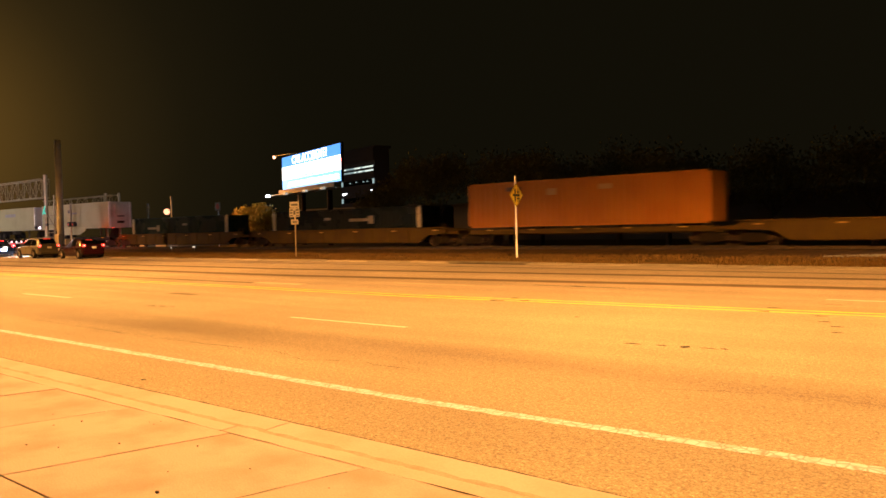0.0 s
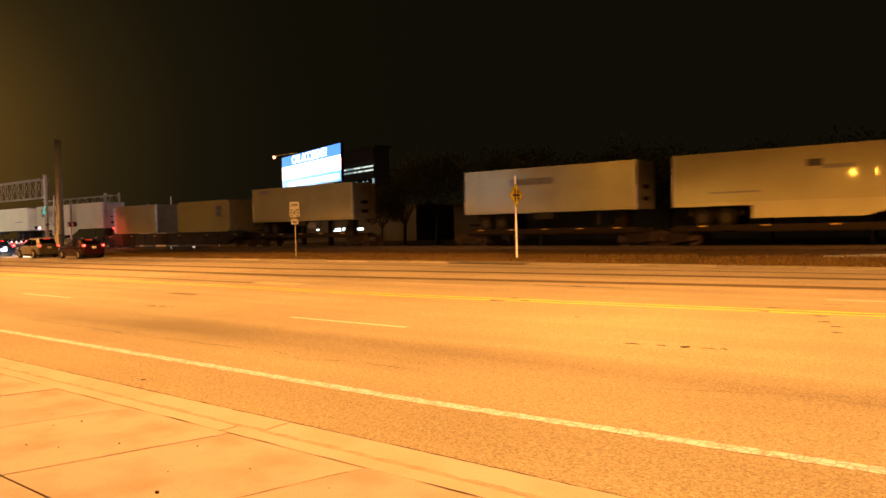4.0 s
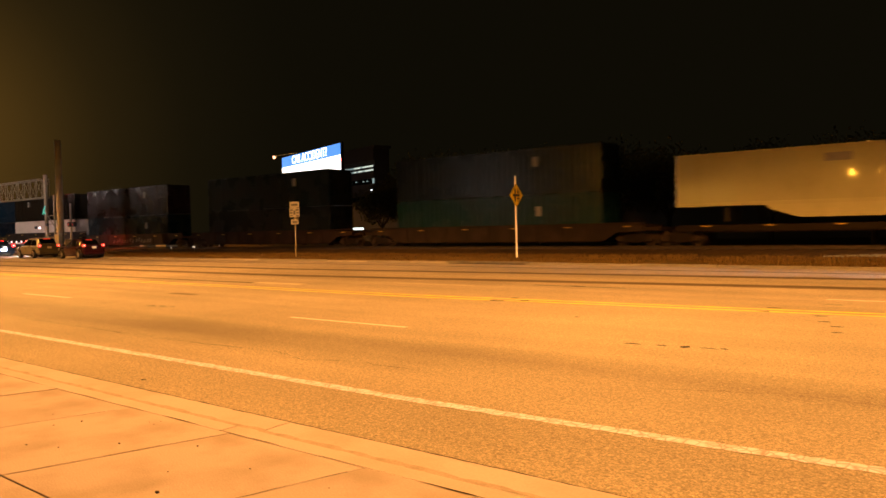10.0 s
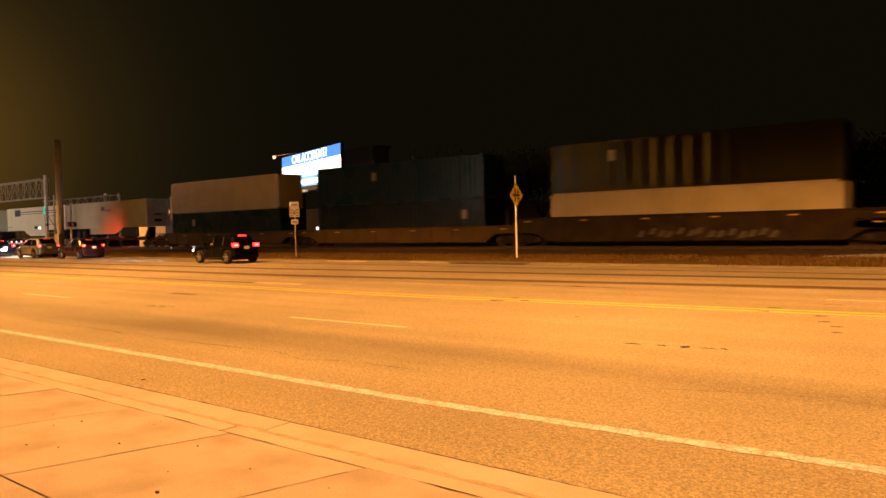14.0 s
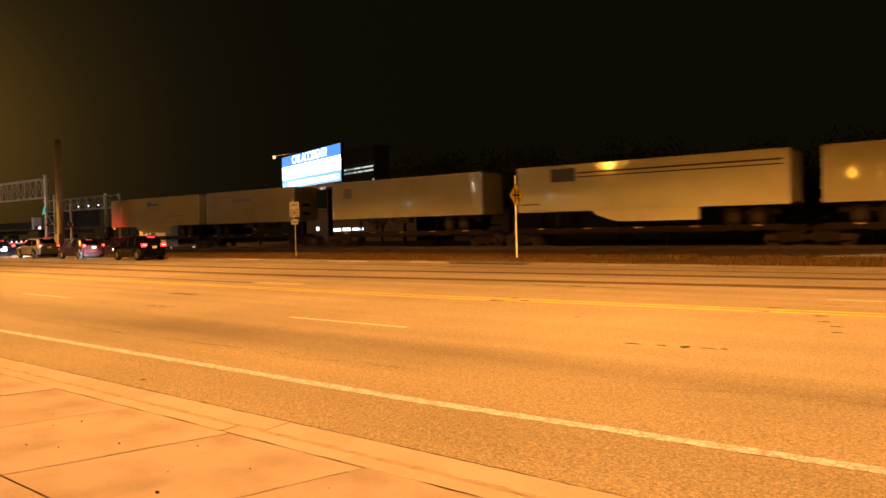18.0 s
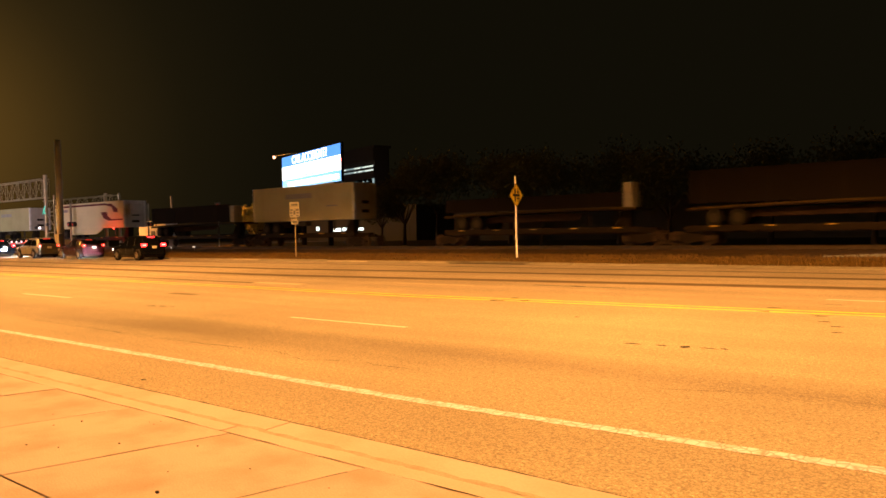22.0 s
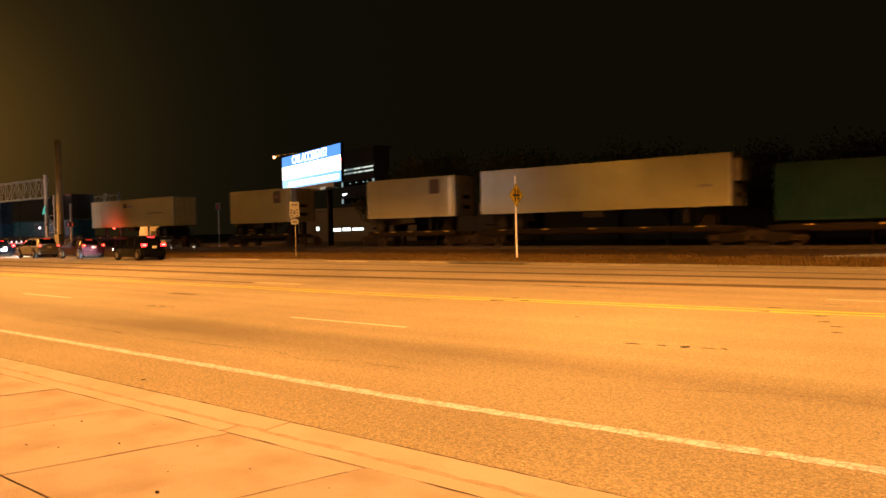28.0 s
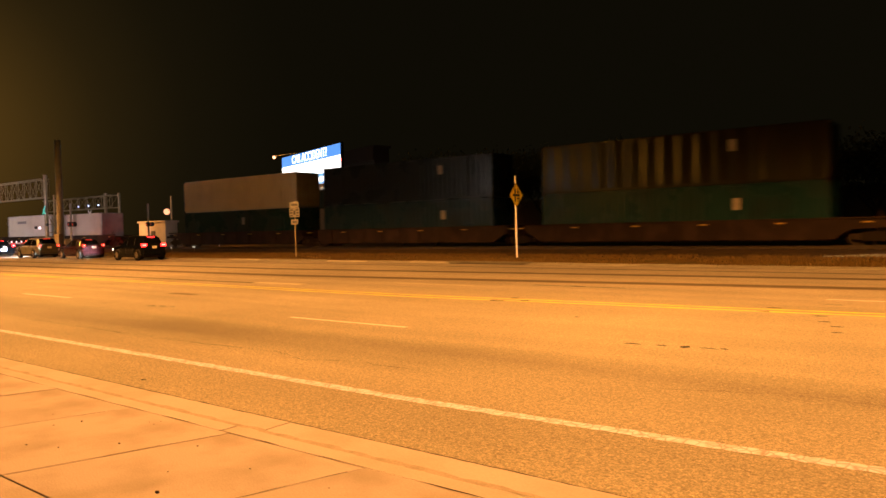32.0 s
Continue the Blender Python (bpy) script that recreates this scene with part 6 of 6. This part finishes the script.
t = thing("notice_sign", "white and red notice sign on a post behind the tracks", "road sign", m=pose(-67.95, 47, 0))
part("post", rod(bmnew(), (0, 0, 0), (0, 0, 5.0), 0.05, sides=8), POSTWHITE, t)
p = part("plate", box(bmnew(), -0.48, 0.48, -0.08, -0.055, 4.1, 5.0, 0.01), SIGNGREY, t)
part("symbol", rod(bmnew(), (0, -0.085, 4.55), (0, -0.10, 4.55), 0.30, sides=18), SIGNRED, p)
t = thing("chimney_post", "slim dark post with a small cap behind the tracks", "post", m=pose(-98.3, 60, 0))
part("post", rod(bmnew(), (0, 0, 0), (0, 0, 7.3), 0.12, sides=8), POLEWOOD, t)


# a long building faces the road from behind the near pavement; its lit rooms mirror in the windows of passing cars
def lit_block():
    t = thing("apartment_building", "long pale building with rows of warm lit windows", "building", m=pose(0, -14, 0))
    part("wall", box(bmnew(), -80, -12, -14, 0, 0, 7.4), WALLPALE, t)
    part("roof", box(bmnew(), -80.3, -11.7, -14.3, 0.3, 7.4, 7.8, 0.05), WALLDARK, t)
    warm = glow("lit_room_window", (1.0, 0.52, 0.07), 1.8)
    first = None
    for k in range(2):
        for i in range(10):
            at = pose(-66 + 4.0 * i, 0, 0.8 + 3.1 * k)
            if first is None:
                first = part("window", box(bmnew(), -1.8, 1.8, 0.004, 0.05, 0, 2.5, 0.01), warm, t, "glowing warm window", at=at)
            elif random.random() < 0.93:
                share("window", first, t, at)
    return t


lit_block()


# ---- trees ----
def tree(x, y, h, spread, leaf, label, leaves, name="tree", trunk_h=0.35):
    t = thing(name, label, "tree", "trees behind the tracks", m=pose(x, y, 0))
    bm = bmnew()
    rod(bm, (0, 0, 0), (0.1, 0.05, h * trunk_h), 0.16 + h * 0.012, 0.12, 10)
    tips = []
    for k in range(6):
        a = k * math.tau / 6 + random.uniform(-0.3, 0.3)
        tip = Vector((math.cos(a) * spread * random.uniform(0.45, 0.8), math.sin(a) * spread * random.uniform(0.45, 0.8), h * random.uniform(0.55, 0.88)))
        rod(bm, (0.1, 0.05, h * trunk_h * random.uniform(0.7, 1.0)), tip, 0.08, 0.02, 7)
        tips.append(tip)
    tips.append(Vector((0, 0, h * 0.85)))
    part("trunk", bm, BARK, t)
    verts, faces = [], []
    rnd = random.Random(int(x * 13 + y * 7))
    for _ in range(leaves):
        c = rnd.choice(tips)
        r = spread * 0.55
        v = Vector((rnd.gauss(0, 1), rnd.gauss(0, 1), rnd.gauss(0, 0.75)))
        q = c + v.normalized() * r * rnd.random() ** 0.45 * rnd.uniform(0.7, 1.15)
        q.z = max(q.z, h * 0.12)
        s = rnd.uniform(0.10, 0.24)
        n1 = Vector((rnd.gauss(0, 1), rnd.gauss(0, 1), rnd.gauss(0, 1))).normalized()
        n2 = n1.orthogonal().normalized()
        i = len(verts)
        verts += [tuple(q + n1 * s), tuple(q + n2 * s * 0.45), tuple(q - n1 * s), tuple(q - n2 * s * 0.45)]
        faces.append((i, i + 1, i + 2, i + 3))
    me = bpy.data.meshes.new("crown")
    me.from_pydata(verts, [], faces)
    me.materials.append(leaf)
    o = new("crown", me)
    o.parent = t
    return t


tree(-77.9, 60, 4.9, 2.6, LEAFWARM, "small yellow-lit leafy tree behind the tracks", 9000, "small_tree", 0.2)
for x, y, h, s in ((-53, 60, 8.0, 3.6), (-46, 57, 8.6, 4.0), (-40, 61, 8.8, 3.8), (-34, 57, 8.2, 3.8), (-28, 60, 8.6, 4.2), (-22, 56, 7.4, 3.6), (-15, 58, 7.2, 3.8), (-8, 56, 7.0, 3.8), (-1, 58, 6.8, 3.6), (-62, 66, 6.4, 3.0)):
    tree(x, y, h, s, LEAF, "dark leafy tree behind the tracks", 3800)


# ---- grass on the verge ----
def grass():
    rnd = random.Random(5)
    verts, faces = [], []
    for _ in range(22000):
        x, y = rnd.uniform(-75, 2), 27.85 + 8.8 * rnd.random()
        if noise.noise(Vector((x * 0.3, y * 0.6, 0))) < -0.25:
            continue
        h = rnd.uniform(0.05, 0.16)
        a = rnd.uniform(0, math.tau)
        w = 0.02
        for k in range(2):
            a += 1.9
            dx, dy = math.cos(a), math.sin(a)
            i = len(verts)
            verts += [(x - dy * w, y + dx * w, 0.028), (x + dy * w, y - dx * w, 0.028), (x + dx * h * 0.6, y + dy * h * 0.6, 0.03 + h)]
            faces.append((i, i + 1, i + 2))
    me = bpy.data.meshes.new("grass")
    me.from_pydata(verts, [], faces)
    me.materials.append(GRASS)
    tagged(new("grass", me), "short uneven grass tufts on the verge", "grass", "", "stuff")


grass()

# pale gravel heap in a bluish light at the end of the verge
def gravel_heap():
    rnd = random.Random(8)
    verts, faces = [], []
    for _ in range(700):
        u = rnd.random()
        x, y = -7.2 + 5.4 * u, 36.6 + rnd.gauss(0, 0.25)
        h = 0.03 + 0.10 * math.sin(math.pi * u) * math.exp(-((y - 36.6) / 0.35) ** 2)
        s = rnd.uniform(0.03, 0.07)
        i = len(verts)
        verts += [(x - s, y - s, h - s), (x + s, y - s, h - s), (x, y + s, h - s), (x + rnd.uniform(-s, s) * 0.4, y, h + s * 0.8)]
        faces += [(i, i + 1, i + 3), (i + 1, i + 2, i + 3), (i + 2, i, i + 3)]
    me = bpy.data.meshes.new("gravel_heap")
    me.from_pydata(verts, [], faces)
    me.materials.append(mat("grey_gravel", (0.16, 0.17, 0.19), 0.9, 0, 0.3, 3, 30, 0.2))
    tagged(new("gravel_heap", me), "low heap of pale gravel beside the track", "gravel", "", "stuff")


gravel_heap()
# added bluish fill for the gravel; no such source is known
lamp("gravel_fill", "SPOT", (2.0, 37.2, 1.5), (-5.0, 36.6, 0.1), 1100, (0.72, 0.84, 1.0), 0.1, 40, 0.6)


# ---- what moves ----
def drive(ob, rows, heading):
    """rows: seconds and x, y of the vehicle's middle."""
    walk(ob, [(t, pose(x, y, 0, 0, 0, heading)) for t, x, y in rows])


def motions():
    for ob, rows in MOVERS:
        walk(ob, rows)

    def straight(ob, t0, x, speed, y):
        drive(ob, [(0.0, x - speed * t0, y), (32.0, x + speed * (32 - t0), y)], 0)
    straight(white_car, 24.5, -10.80, 18.3, 11.85)
    straight(truck, 24.5, -12.60, 13.0, 6.85)
    straight(blue_car, 30.5, -13.0, 18.4, 11.75)
    straight(dark_car, 25.5, -31.5, 18.0, 11.9)
    drive(suv, [(0.0, 150.0, 25.1), (9.0, 24.2, 25.1), (11.0, -3.8, 25.1), (11.5, -10.9, 25.1), (12.0, -17.4, 25.1), (13.0, -27.4, 24.7), (14.0, -35.5, 25.0), (14.5, -39.0, 25.5), (16.5, -46.3, 26.2), (17.3, -46.9, 26.2), (19.0, -46.95, 26.2), (32.0, -46.95, 26.2)], 180)
    for hub, x, y, r in SPINNING:
        owner = hub.parent
        if owner == suv:
            start, stop = 10.4, 16.5
        else:
            start, stop = {white_car: (23.0, 25.6), truck: (23.6, 26.0), blue_car: (29.2, 31.6), dark_car: (25.2, 27.4)}[owner]
        rows = [(0.0, pose(x, y, r))]
        n = int((stop - start) * FPS)
        for i in range(n + 1):
            turn = 8.0 * i if owner != suv else 7.0 * n * (1 - (1 - i / n) ** 2)
            rows.append((start + i / FPS, pose(x, y, r, 0, turn, 0)))
        rows.append((32.0, rows[-1][1]))
        walk(hub, rows)


motions()
